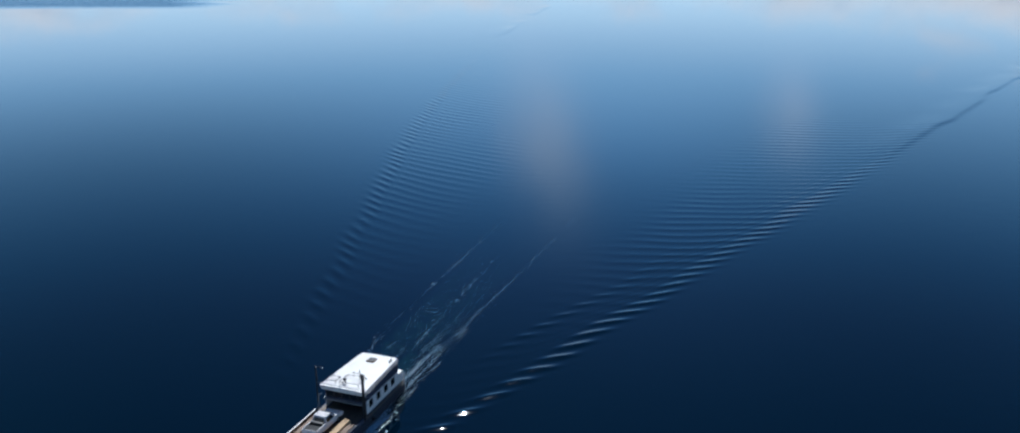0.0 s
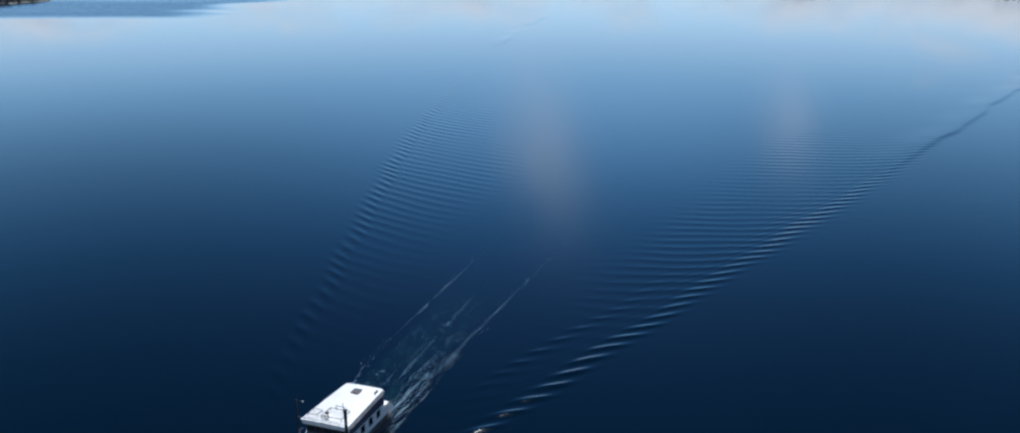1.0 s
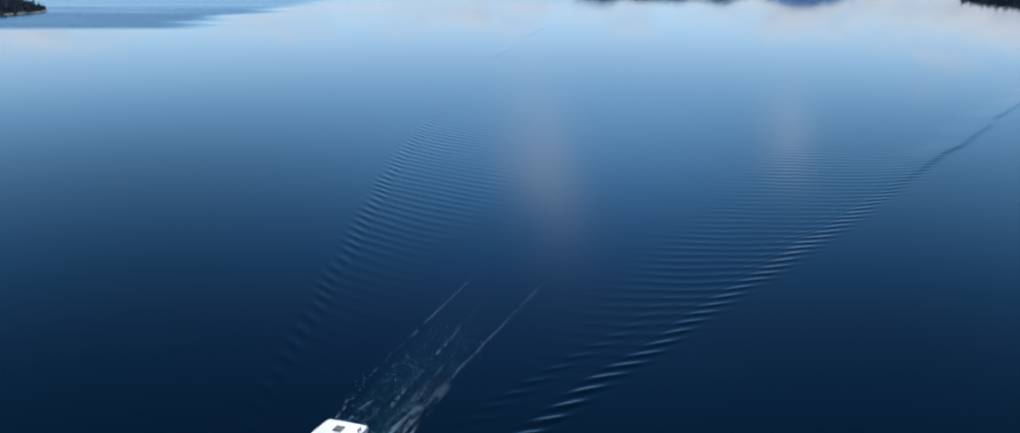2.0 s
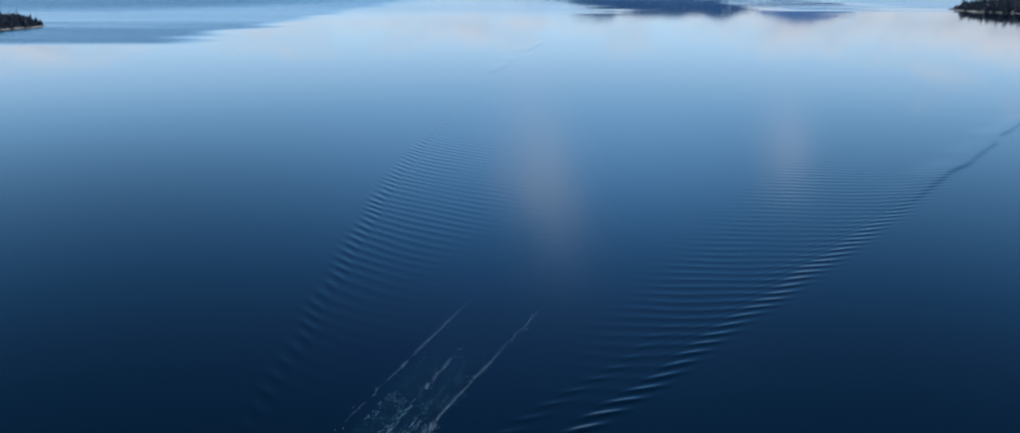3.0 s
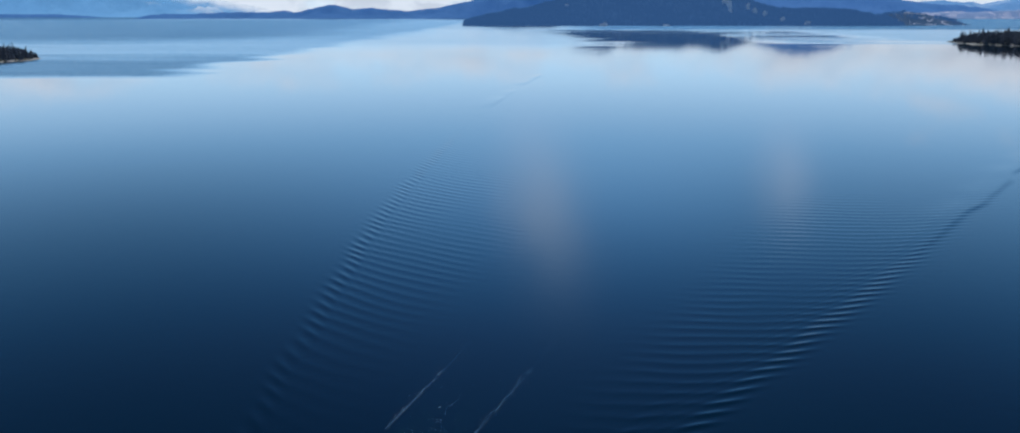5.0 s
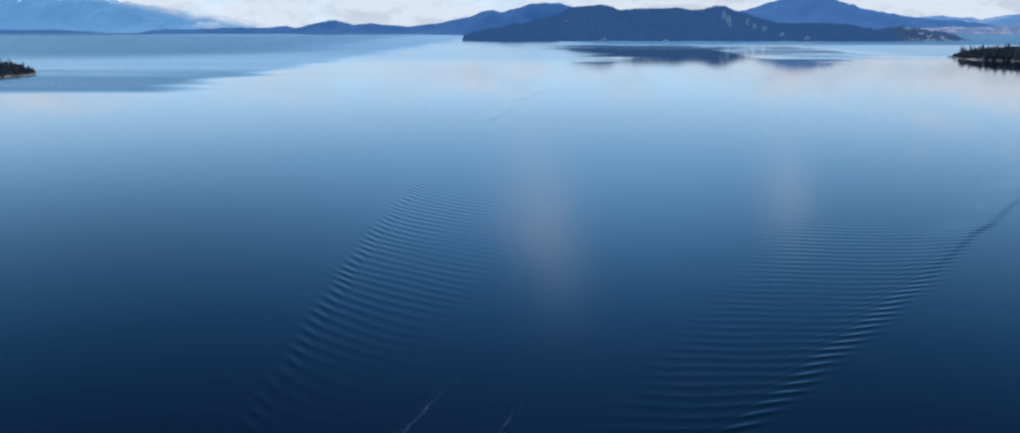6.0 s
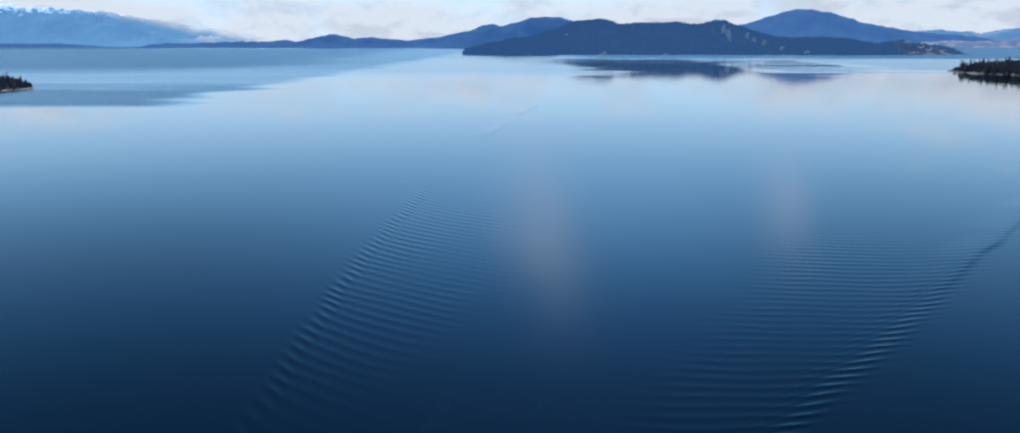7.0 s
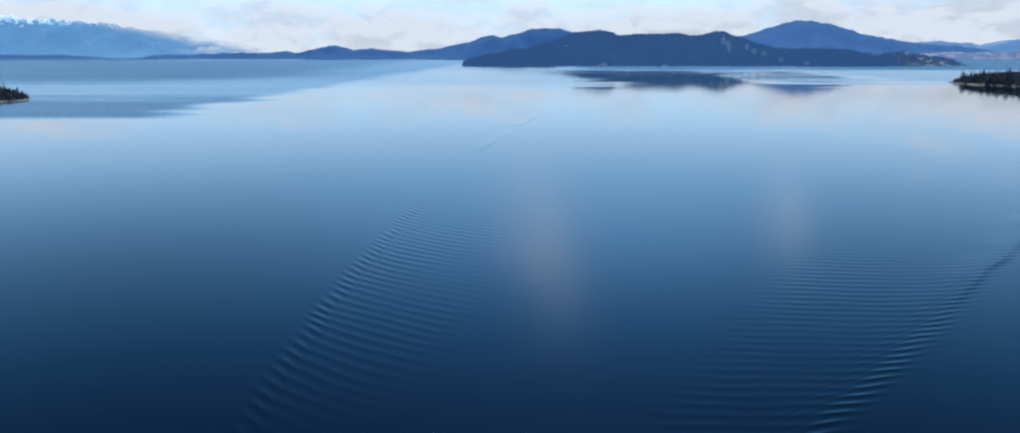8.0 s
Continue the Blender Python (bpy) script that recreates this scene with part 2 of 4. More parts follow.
    leaning = vector("NORMALIZE", vector("ADD", vector("MULTIPLY", slopes, part_ruffle.outputs[0]), geo.outputs["Normal"]), None)
    bn = n.new("ShaderNodeBump")
    bn.inputs["Strength"].default_value, bn.inputs["Distance"].default_value = 1.0, 1.0
    l.new(height, bn.inputs["Height"])
    l.new(leaning, bn.inputs["Normal"])
    l.new(bn.outputs[0], b.inputs["Normal"])
    return m


def hill_material(name, forest_dark, forest_light, open_ground, rock, scale, open_from=0.62, rock_from=0.66, snow=None, haze_glow=None):
    m, n, l, b = blank(name)
    geo = n.new("ShaderNodeNewGeometry")
    where = geo.outputs["Position"]
    broad, fine = noise_node(n, l, where, scale, 6.0, 0.62), noise_node(n, l, where, scale * 8, 5.0, 0.65)
    colour = ramp_node(n, l, math_node(n, l, "ADD", math_node(n, l, "MULTIPLY", broad, 0.5), math_node(n, l, "MULTIPLY", fine, 0.5)),
                       [(0.36, forest_dark), (0.64, forest_light)])

    def over(colour, mask, on_top):
        mix = n.new("ShaderNodeMix")
        mix.data_type = "RGBA"
        l.new(mask, mix.inputs["Factor"])
        l.new(colour, mix.inputs["A"])
        mix.inputs["B"].default_value = (*on_top, 1)
        return mix.outputs["Result"]

    meadow = smooth_node(n, l, noise_node(n, l, stretch_node(n, l, where, (1, 1, 2), (70, 30, 0)), scale * 1.4, 6.0, 0.6), open_from, open_from + 0.07)
    colour = over(colour, meadow, open_ground)
    crag = smooth_node(n, l, noise_node(n, l, stretch_node(n, l, where, (1, 1, 0.6), (11, 90, 0)), scale * 3.0, 7.0, 0.68), rock_from, rock_from + 0.05)
    colour = over(colour, crag, rock)
    if snow:
        low, high = snow
        xyz = n.new("ShaderNodeSeparateXYZ")
        l.new(where, xyz.inputs[0])
        line = math_node(n, l, "ADD", xyz.outputs["Z"], math_node(n, l, "MULTIPLY", math_node(n, l, "SUBTRACT", noise_node(n, l, stretch_node(n, l, where, (1, 1, 0.5)), scale * 5, 7.0, 0.72), 0.5), 330.0))
        colour = over(colour, smooth_node(n, l, line, low, high), (0.80, 0.84, 0.90))
    if snow:   # the crest runs into the cloud bank towards the east
        lost = math_node(n, l, "ADD", xyz.outputs["Z"], math_node(n, l, "MULTIPLY", math_node(n, l, "SUBTRACT", noise_node(n, l, where, 0.009, 5.0, 0.6), 0.5), 80.0))
        lost = math_node(n, l, "ADD", lost, math_node(n, l, "MULTIPLY", xyz.outputs["X"], 0.20))
        l.new(smooth_node(n, l, lost, -310.0, -220.0, 1.0, 0.0), b.inputs["Alpha"])
    l.new(colour, b.inputs["Base Color"])
    b.inputs["Roughness"].default_value, b.inputs["Specular IOR Level"].default_value = 1.0, 0.0
    bn = n.new("ShaderNodeBump")
    bn.inputs["Strength"].default_value, bn.inputs["Distance"].default_value = 0.8, 0.03 / scale
    if haze_glow:   # the slope itself emits this, in place of haze kilometres deep
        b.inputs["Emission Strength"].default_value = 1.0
        l.new(ramp_node(n, l, broad, [(0.3, [c * 0.92 for c in haze_glow]), (0.7, [c * 1.07 for c in haze_glow])]), b.inputs["Emission Color"])
    l.new(fine, bn.inputs["Height"])
    l.new(bn.outputs[0], b.inputs["Normal"])
    return m


MAT_WATER = water_material()
MAT_FOAM = surface("foam", (0.38, 0.52, 0.58), (0.60, 0.73, 0.78), 1.5, (0.5, 0.8), bump=0.02)
MAT_THIN_FOAM = surface("thin_foam", (0.27, 0.46, 0.56), (0.46, 0.68, 0.79), 1.5, (0.5, 0.8), bump=0.02)
# distance haze is put into these slopes' blue colours and their emission
MAT_NEAR_HILL = hill_material("pine_forest_slope", (0.008, 0.015, 0.024), (0.012, 0.020, 0.030), (0.016, 0.024, 0.034), (0.020, 0.026, 0.034), 0.012, 0.66, 0.70, haze_glow=(0.031, 0.066, 0.142))
MAT_POINT = hill_material("rocky_point_slope", (0.020, 0.030, 0.036), (0.040, 0.046, 0.052), (0.045, 0.045, 0.050), (0.30, 0.28, 0.28), 0.016, 0.60, 0.55, haze_glow=(0.028, 0.050, 0.095))
MAT_FAR_HILL = hill_material("distant_wooded_hills", (0.030, 0.055, 0.090), (0.042, 0.070, 0.105), (0.055, 0.08, 0.11), (0.08, 0.10, 0.13), 0.006, 0.66, 0.74, haze_glow=(0.034, 0.077, 0.186))
MAT_MOUNTAIN = hill_material("distant_mountain", (0.030, 0.055, 0.090), (0.042, 0.070, 0.105), (0.06, 0.085, 0.12), (0.08, 0.10, 0.13), 0.005, 0.66, 0.74, haze_glow=(0.044, 0.094, 0.216))
MAT_RANGE = hill_material("far_range", (0.04, 0.07, 0.11), (0.06, 0.09, 0.13), (0.16, 0.17, 0.17), (0.12, 0.14, 0.17), 0.004, 0.58, 0.72, haze_glow=(0.10, 0.18, 0.31))
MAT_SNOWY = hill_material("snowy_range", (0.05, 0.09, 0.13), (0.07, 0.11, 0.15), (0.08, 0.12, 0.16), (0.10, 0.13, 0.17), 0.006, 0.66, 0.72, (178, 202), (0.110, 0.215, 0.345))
MAT_LOWLAND = hill_material("pale_lowland", (0.07, 0.08, 0.10), (0.12, 0.12, 0.14), (0.30, 0.24, 0.21), (0.20, 0.19, 0.19), 0.012, 0.50, 0.70, haze_glow=(0.110, 0.150, 0.240))
MAT_SHORE = surface("shore_rock", (0.04, 0.036, 0.032), (0.26, 0.24, 0.21), 0.25, (0.8, 0.95), bump=0.25)
MAT_FLOOR = surface("forest_floor", (0.020, 0.022, 0.014), (0.060, 0.055, 0.038), 0.2, (0.85, 0.95), bump=0.3)
MAT_NEEDLES = surface("conifer_needles", (0.100, 0.103, 0.120), (0.120, 0.120, 0.128), 0.6, (0.7, 0.9))
MAT_BARK = surface("bark", (0.05, 0.035, 0.025), (0.12, 0.085, 0.06), 2.0, (0.8, 0.95))
MAT_HULL = surface("hull_paint", (0.012, 0.016, 0.030), (0.030, 0.036, 0.055), 0.8, (0.35, 0.6), wear=(0.10, 0.06, 0.04))
MAT_NAVY = surface("navy_paint", (0.020, 0.028, 0.060), (0.035, 0.045, 0.085), 1.2, (0.35, 0.55))
MAT_WHITE = surface("white_paint", (0.68, 0.66, 0.63), (0.82, 0.79, 0.75), 0.7, (0.35, 0.55), wear=(0.58, 0.55, 0.50))
# grey base colour paints the eave's shade, with some real wear
MAT_SHADED_EAVE = surface("shaded_eave", (0.10, 0.10, 0.12), (0.17, 0.17, 0.19), 1.4, (0.5, 0.7), wear=(0.24, 0.23, 0.22))
MAT_DARK = surface("dark_steel", (0.012, 0.012, 0.014), (0.035, 0.035, 0.038), 2.0, (0.4, 0.6), metal=0.3)
MAT_DECK = surface("deck_planks", (0.10, 0.075, 0.055), (0.22, 0.17, 0.125), 1.2, (0.6, 0.85), bump=0.01, stretch=(6, 0.6, 1))
MAT_GALV = surface("galvanised_steel", (0.24, 0.24, 0.24), (0.42, 0.42, 0.41), 2.5, (0.35, 0.55), metal=0.6)
MAT_TIMBER = surface("fresh_timber", (0.42, 0.27, 0.13), (0.66, 0.47, 0.27), 1.6, (0.6, 0.8), bump=0.006, stretch=(8, 0.5, 8))
MAT_OLD_TIMBER = surface("weathered_timber", (0.16, 0.10, 0.065), (0.32, 0.22, 0.15), 1.6, (0.6, 0.85), bump=0.006, stretch=(8, 0.5, 8))
MAT_TRUCK = surface("truck_paint", (0.68, 0.64, 0.62), (0.78, 0.74, 0.71), 0.9, (0.15, 0.3))
MAT_RUBBER = surface("rubber", (0.012, 0.012, 0.012), (0.03, 0.03, 0.03), 3.0, (0.7, 0.9))


def glass_material():
    m, n, l, b = blank("dark_glass")
    b.inputs["Base Color"].default_value = (0.015, 0.02, 0.025, 1)
    b.inputs["Roughness"].default_value, b.inputs["IOR"].default_value = 0.06, 1.5
    return m


MAT_GLASS = glass_material()


# ---------------------------------------------------------------- building helpers
def mesh_from(bm, name, materials, smooth=False):
    me = bpy.data.meshes.new(name)
    bm.to_mesh(me)
    bm.free()
    for m in materials if isinstance(materials, (list, tuple)) else [materials]:
        me.materials.append(m)
    if smooth:
        me.polygons.foreach_set("use_smooth", [True] * len(me.polygons))
    return me


def part(name, bm, material, parent, label="", smooth=False):
    ob = new(name, mesh_from(bm, name, material, smooth))
    ob.parent = parent
    return tagged(ob, label)


def box(bm, x0, x1, y0, y1, z0, z1, bevel=0.0):
    made = bmesh.ops.create_cube(bm, size=1.0, matrix=Matrix.LocRotScale(((x0 + x1) / 2, (y0 + y1) / 2, (z0 + z1) / 2), None, (x1 - x0, y1 - y0, z1 - z0)))
    if bevel:
        edges = list({e for v in made["verts"] for e in v.link_edges})
        bmesh.ops.bevel(bm, geom=edges, offset=bevel, segments=2, affect="EDGES", profile=0.5)
    return bm


def boxes(*rows, bevel=0.0):
    bm = bmesh.new()
    for r in rows:
        box(bm, *r, bevel=bevel)
    return bm


def rod(bm, a, b, r0, r1=None, sides=8):
    a, b = Vector(a), Vector(b)
    way = b - a
    m = Matrix.Translation((a + b) / 2) @ way.to_track_quat("Z", "Y").to_matrix().to_4x4()
    bmesh.ops.create_cone(bm, cap_ends=True, segments=sides, radius1=r0, radius2=r0 if r1 is None else r1, depth=way.length, matrix=m)
    return bm


def rods(points, r, sides=6, closed=False):
    bm = bmesh.new()
    for a, b in zip(points, points[1:] + (points[:1] if closed else [])):
        rod(bm, a, b, r, sides=sides)
    return bm


def loft(bm, rings, cap=True):
    """Joins rings of points, each with the same count, into a skin."""
    rows = [[bm.verts.new(p) for p in ring] for ring in rings]
    for a, b in zip(rows, rows[1:]):
        for i in range(len(a)):
            j = (i + 1) % len(a)
            bm.faces.new((a[i], a[j], b[j], b[i]))
    if cap:
        bm.faces.new(rows[0][::-1])
        bm.faces.new(rows[-1])
    bmesh.ops.recalc_face_normals(bm, faces=bm.faces)
    return bm


def thing(name, label, category, m=None, group="", kind=""):
    ob = tagged(new(name), label, category, group, kind)
    if m is not None:
        ob.matrix_world = m
    return ob


# ---------------------------------------------------------------- the lake
APEX, TRAIL = np.array((-26.5, 50.0)), radians(19.2)      # where the bow wave starts; the ferry's course, from +y
BACK, SIDE = np.array((math.sin(TRAIL), math.cos(TRAIL))), np.array((math.cos(TRAIL), -math.sin(TRAIL)))
WAVE_NUMBER = 2 * math.pi / 3.5


def bend(y):
    """How far the older, western arm of the wake has drifted east."""
    older = np.maximum(y - 200.0, 0.0)
    return 0.05 * older ** 2 / (older + 12.0) + 0.00015 * older ** 2


def wake_height(x, y):
    """Ship waves behind a moving point: the sum of plane waves that keep pace with it."""
    # currents have pushed the crests a little out of line
    x = x + 0.35 * np.sin(0.21 * y + 0.05 * x) + 0.22 * np.sin(0.083 * x - 0.31 * y + 1.0)
    y = y + 0.30 * np.sin(0.17 * x - 0.06 * y) + 0.20 * np.sin(0.37 * x + 0.11 * y + 2.0)
    left = (x - APEX[0]) * SIDE[0] + (y - APEX[1]) * SIDE[1] < 0
    x = np.where(left, x - bend(y), x)
    d = (x - APEX[0]) * BACK[0] + (y - APEX[1]) * BACK[1]
    s = np.abs((x - APEX[0]) * SIDE[0] + (y - APEX[1]) * SIDE[1])
    s = s + np.where(left, 0.0, np.clip((d - 150) / 80, 0, 1) * (0.6 * np.sin(d * 0.075) + 0.25 * np.sin(d * 0.19 + 1.0)))   # old crest, bent by currents
    ratio = s / np.maximum(d, 1e-3)
    near = (d > 6) & (ratio < 0.47)
    out = np.zeros_like(x)
    dn, sn, rn, west = d[near].astype(np.float32), s[near].astype(np.float32), ratio[near], left[near]

    def pattern(back, aside, steps):
        across, along = np.zeros_like(back), np.zeros_like(back)
        for th in np.linspace(0.05, 1.1, steps):
            k = WAVE_NUMBER / math.cos(th) ** 2
            wave = np.cos(k * (aside * math.sin(th) - back * math.cos(th))).astype(np.float32)
            if th < 0.6155:
                across += math.exp(-((th - 0.50) / 0.36) ** 2) * wave
            else:
                along += math.exp(-((th - 0.6155) / 0.30) ** 2) * wave
        return across / steps, along / steps

    across, along = pattern(dn, sn, 1500)
    # the crossing waves are worn into patches; the feathered crests keep to the edge
    patchy = 0.72 + 0.34 * np.sin(0.060 * x[near] + 0.9) * np.sin(0.047 * y[near] + 0.4) + 0.22 * np.sin(0.13 * x[near] - 0.09 * y[near])
    inner = np.clip((rn - np.where(west, 0.07, 0.10)) / 0.10, 0, 1) * np.clip((dn - 30) / 50, 0, 1) * np.exp(-np.maximum(dn - 205, 0) / 50)
    rim = np.exp(-((rn - 0.345) / 0.045) ** 2)
    fresh = 1 + 0.8 * np.clip((80 - dn) / 45, 0, 1)
    total = across * (np.where(west, 1.00, 1.30) * patchy * inner * (1 + 0.6 * np.clip((dn - 130) / 80, 0, 1)) * (1 - rim) + 0.70 * rim * fresh) + along * np.where(rn > 0.20, 0.78, 0.40) * fresh * np.where(west, 1.15, 1.0)
    # the stern raises a second, weaker set some way behind the bow's
    young = (dn > 26) & (dn < 125) & ~west
    back, aside = dn[young] - 19.0, sn[young]
    across, along = pattern(back, aside, 700)
    edge = np.exp(-((aside / back - 0.340) / 0.024) ** 2) * np.clip((back - 18) / 15, 0, 1) * np.clip((78 - back) / 40, 0, 1)
    total[young] += 0.42 * (across + along) * edge
    total *= 1.1
    steep = np.abs(total) / 0.45      # narrow crests, wide shallow troughs
    total = 0.45 * np.where(total > 0, 1.55 * steep ** 1.4, -0.42 * steep)
    fade = np.clip((0.378 - rn) / 0.03, 0, 1) * np.exp(-np.maximum(dn - 130, 0) / np.where(west, 200, 105)) * np.clip((rn - 0.06) / 0.14, 0, 1) * np.clip((dn - 6) / 48, 0, 1)
    out[near] = total * fade * WAKE_SIZE * np.where(west, 0.74 * np.clip((y[near] - 72) / 120, 0.08, 1) * (1 + 0.9 * rim * np.clip((dn - 150) / 100, 0, 1)), 0.68)
    # the eastern arm's old crest lies as one narrow swell, steep on its outer side
    u = s - 0.343 * d
    swell = np.where(u < 0, np.exp(-(u / 6.0) ** 2), np.exp(-(u / 1.0) ** 2))
    out += np.where(left, 0.0, 0.13 * swell * np.clip((d - 160) / 40, 0, 1) * np.clip((430 - d) / 150, 0, 1))
    return out


WAKE_SIZE = 0.205


def spread(start, stop, step, growth, limit):
    out, at = [], start
    while (at < stop) if step > 0 else (at > stop):
        out.append(at)
        at += step
        step = math.copysign(min(abs(step) * growth, limit), step)
    return out + [stop]


def trail_coordinates(x, y):
    """Metres behind the ferry's stern and to the side of its course."""
    px, py = x - FERRY_AT[0], y - FERRY_AT[1]
    return px * BACK[0] + py * BACK[1] - 4.5, px * SIDE[0] + py * SIDE[1]


FERRY_AT, FERRY_TURN = (-15.7, 78.4), 160.2


def build_water():
    xs = np.array(spread(-46.0, -6000.0, -0.5, 1.2, 500)[::-1][:-1] + list(np.arange(-46.0, 186.0, 0.38)) + spread(186.0, 6000.0, 0.5, 1.2, 500))
    ys = np.array(spread(54.0, -3000.0, -0.5, 1.2, 400)[::-1][:-1] + spread(54.0, 345.0, 0.28, 1.0007, 0.55) + spread(345.6, 4950.0, 0.6, 1.012, 120))
    gx, gy = np.meshgrid(xs, ys)
    shape = gx.shape
    x, y = gx.ravel(), gy.ravel()
    z = np.zeros_like(x)
    inside = (x > -50) & (x < 190) & (y > 52) & (y < 420)
    z[inside] = wake_height(x[inside], y[inside]) * np.clip((420 - y[inside]) / 90, 0, 1)
    # the old western arm runs on as a single low swell
    line = -26.5 + bend(y)
    u = x - line
    older = np.where(u > 0, np.exp(-(u / 1.1) ** 2), np.exp(-(u / 6.0) ** 2)) * np.clip((y - 400) / 120, 0, 1) * np.clip((740 - y) / 100, 0, 1)
    z += 0.15 * older * np.clip(0.35 + 0.6 * np.sin(y * 0.043) + 0.3 * np.sin(y * 0.11), 0, 1)
    back, side = trail_coordinates(x, y)
    wide = 3.6 + 0.02 * np.maximum(back, 0)
    churn = np.clip((wide - np.abs(side + 1.2 + 0.03 * back)) / 0.8, 0, 1) * np.clip((back + 1) / 2, 0, 1) * np.clip((50 - back) / 50, 0, 1) ** 1.6
    n = len(xs)
    i = np.arange(len(ys) - 1)[:, None] * n + np.arange(n - 1)[None, :]
    quads = np.stack([i, i + 1, i + n + 1, i + n], -1).reshape(-1, 4)
    me = bpy.data.meshes.new("water")
    me.vertices.add(len(x))
    me.vertices.foreach_set("co", np.stack([x, y, z], 1).ravel())
    me.loops.add(quads.size)
    me.loops.foreach_set("vertex_index", quads.ravel().astype(np.int32))
    me.polygons.add(len(quads))
    me.polygons.foreach_set("loop_start", np.arange(0, quads.size, 4, dtype=np.int32))
    me.polygons.foreach_set("use_smooth", np.ones(len(quads), dtype=bool))
    me.update(calc_edges=True)
    me.attributes.new("churn", "FLOAT", "POINT").data.foreach_set("value", churn.astype(np.float32))
    me.materials.append(MAT_WATER)
    return tagged(new("water", me), "calm deep-blue lake water crossed by a ferry's wake", "water", kind="structure")


water = build_water()


# ---------------------------------------------------------------- hills and mountains
def rough(x, y, size, octaves=4):
    return noise.fractal(Vector((x / size, y / size, 0.37)), 1.0, 2.0, octaves)


def ridge_height(profile, x):
    for (x0, z0), (x1, z1) in zip(profile, profile[1:]):
        if x0 <= x <= x1:
            f = (x - x0) / (x1 - x0)
            f = f * f * (3 - 2 * f) * 0.5 + f * 0.5
            return z0 + (z1 - z0) * f
    return -20.0


def slope_at(hill, x, v):
    profile, shore, ridge, bumps = hill[:4]
    top = ridge_height(profile, x)
    y0 = shore + rough(x, shore, 130, 3) * 18
    y = y0 + v * (ridge - y0)
    if v <= 1:
        rise = 0.25 * v + 0.75 * v * v * (3 - 2 * v)
    else:
        rise = 1 - 0.9 * (v - 1)
    gully = rough(x, y, bumps * 9, 4) * bumps * 1.6 * min(1, v * 2) * (1 - 0.75 * math.exp(-((v - 1) / 0.12) ** 2))
    fuzz = rough(x * 1.0, y, bumps * 1.1, 3) * bumps * 0.22 * min(1, v * 3)
    p = Vector((x, y, min(top, top * rise) + (gully + fuzz) * min(1, max(top, 0) / 25) - 1.2 * (1 - min(1, v * 6))))
    if len(hill) > 4:   # a hill that rises slowly inland: its tops lie farther back and stand higher
        away = 1 + hill[4] * min(1, max(0, (top - 30) / 40)) * min(1, v) ** 1.3
        p = Vector((p.x * away, p.y * away, p.z + (p.z - 46) * (away - 1)))
    return p


def build_hill(name, label, hill, material, step, rows, category="hill"):
    profile = hill[0]
    x0, x1 = profile[0][0] - 25, profile[-1][0] + 25
    count = int((x1 - x0) / step)
    verts, faces = [], []
    vs = [i / rows * 1.7 for i in range(rows + 1)]
    for v in vs:
        verts += [slope_at(hill, x0 + (x1 - x0) * i / count, v) for i in range(count + 1)]
    n = count + 1
    for r in range(rows):
        faces += [(r * n + i, r * n + i + 1, (r + 1) * n + i + 1, (r + 1) * n + i) for i in range(count)]
    me = bpy.data.meshes.new(name)
    me.from_pydata(verts, [], faces)
    me.polygons.foreach_set("use_smooth", [True] * len(me.polygons))
    me.materials.append(material)
    return tagged(new(name, me), label, category, kind="structure")


# ridge lines: metres east, metres high
MIDDLE_RIDGE = [(-122, 5), (-94, 13), (-37, 26), (38, 40), (113, 59), (197, 88), (263, 94), (300, 88), (321, 79), (366, 81), (413, 79), (488, 85), (526, 77), (563, 79), (600, 88), (623, 88), (648, 77), (676, 70), (714, 59), (753, 48), (791, 40), (885, 37), (979, 35), (1046, 26), (1075, 14)]
POINT_RIDGE = [(1007, 13), (1053, 24), (1080, 29), (1136, 35), (1173, 33), (1230, 22), (1268, 11), (1288, 2)]
BLUE_RIDGE = [(-1663, 10), (-1620, 16), (-1498, 19), (-1406, 19), (-1314, 28), (-1162, 25), (-1040, 25), (-948, 31), (-856, 46), (-795, 58), (-719, 43), (-628, 43), (-552, 31), (-476, 31), (-369, 43), (-278, 58), (-186, 76), (-110, 103), (-74, 109), (-34, 100), (27, 117), (118, 135), (178, 141), (239, 138), (315, 117), (452, 85), (636, 31), (820, -5)]
MOUNTAIN_RIDGE = [(759, -10), (891, 30), (1054, 75), (1185, 108), (1250, 127), (1347, 159), (1412, 179), (1461, 188), (1511, 187), (1578, 172), (1627, 169), (1678, 153), (1779, 124), (1879, 104), (2047, 78), (2114, 72), (2214, 62), (2315, 43), (2483, 23), (2717, 10)]
EAST_RIDGE = [(1890, 29), (2026, 49), (2128, 70), (2196, 80), (2281, 90), (2334, 80), (2438, 70), (2490, 63), (2540, 76), (2608, 86), (2703, 97), (2880, 117), (3087, 103), (3368, 63)]
SNOWY_RIDGE = [(-3307, 167), (-3022, 201), (-2848, 194), (-2741, 211), (-2670, 218), (-2601, 208), (-2531, 201), (-2460, 211), (-2392, 194), (-2305, 187), (-2217, 180), (-2113, 167), (-2044, 149), (-1870, 132), (-1696, 108), (-1556, 91), (-1416, 70), (-1276, 53), (-1100, 29), (-925, 8)]
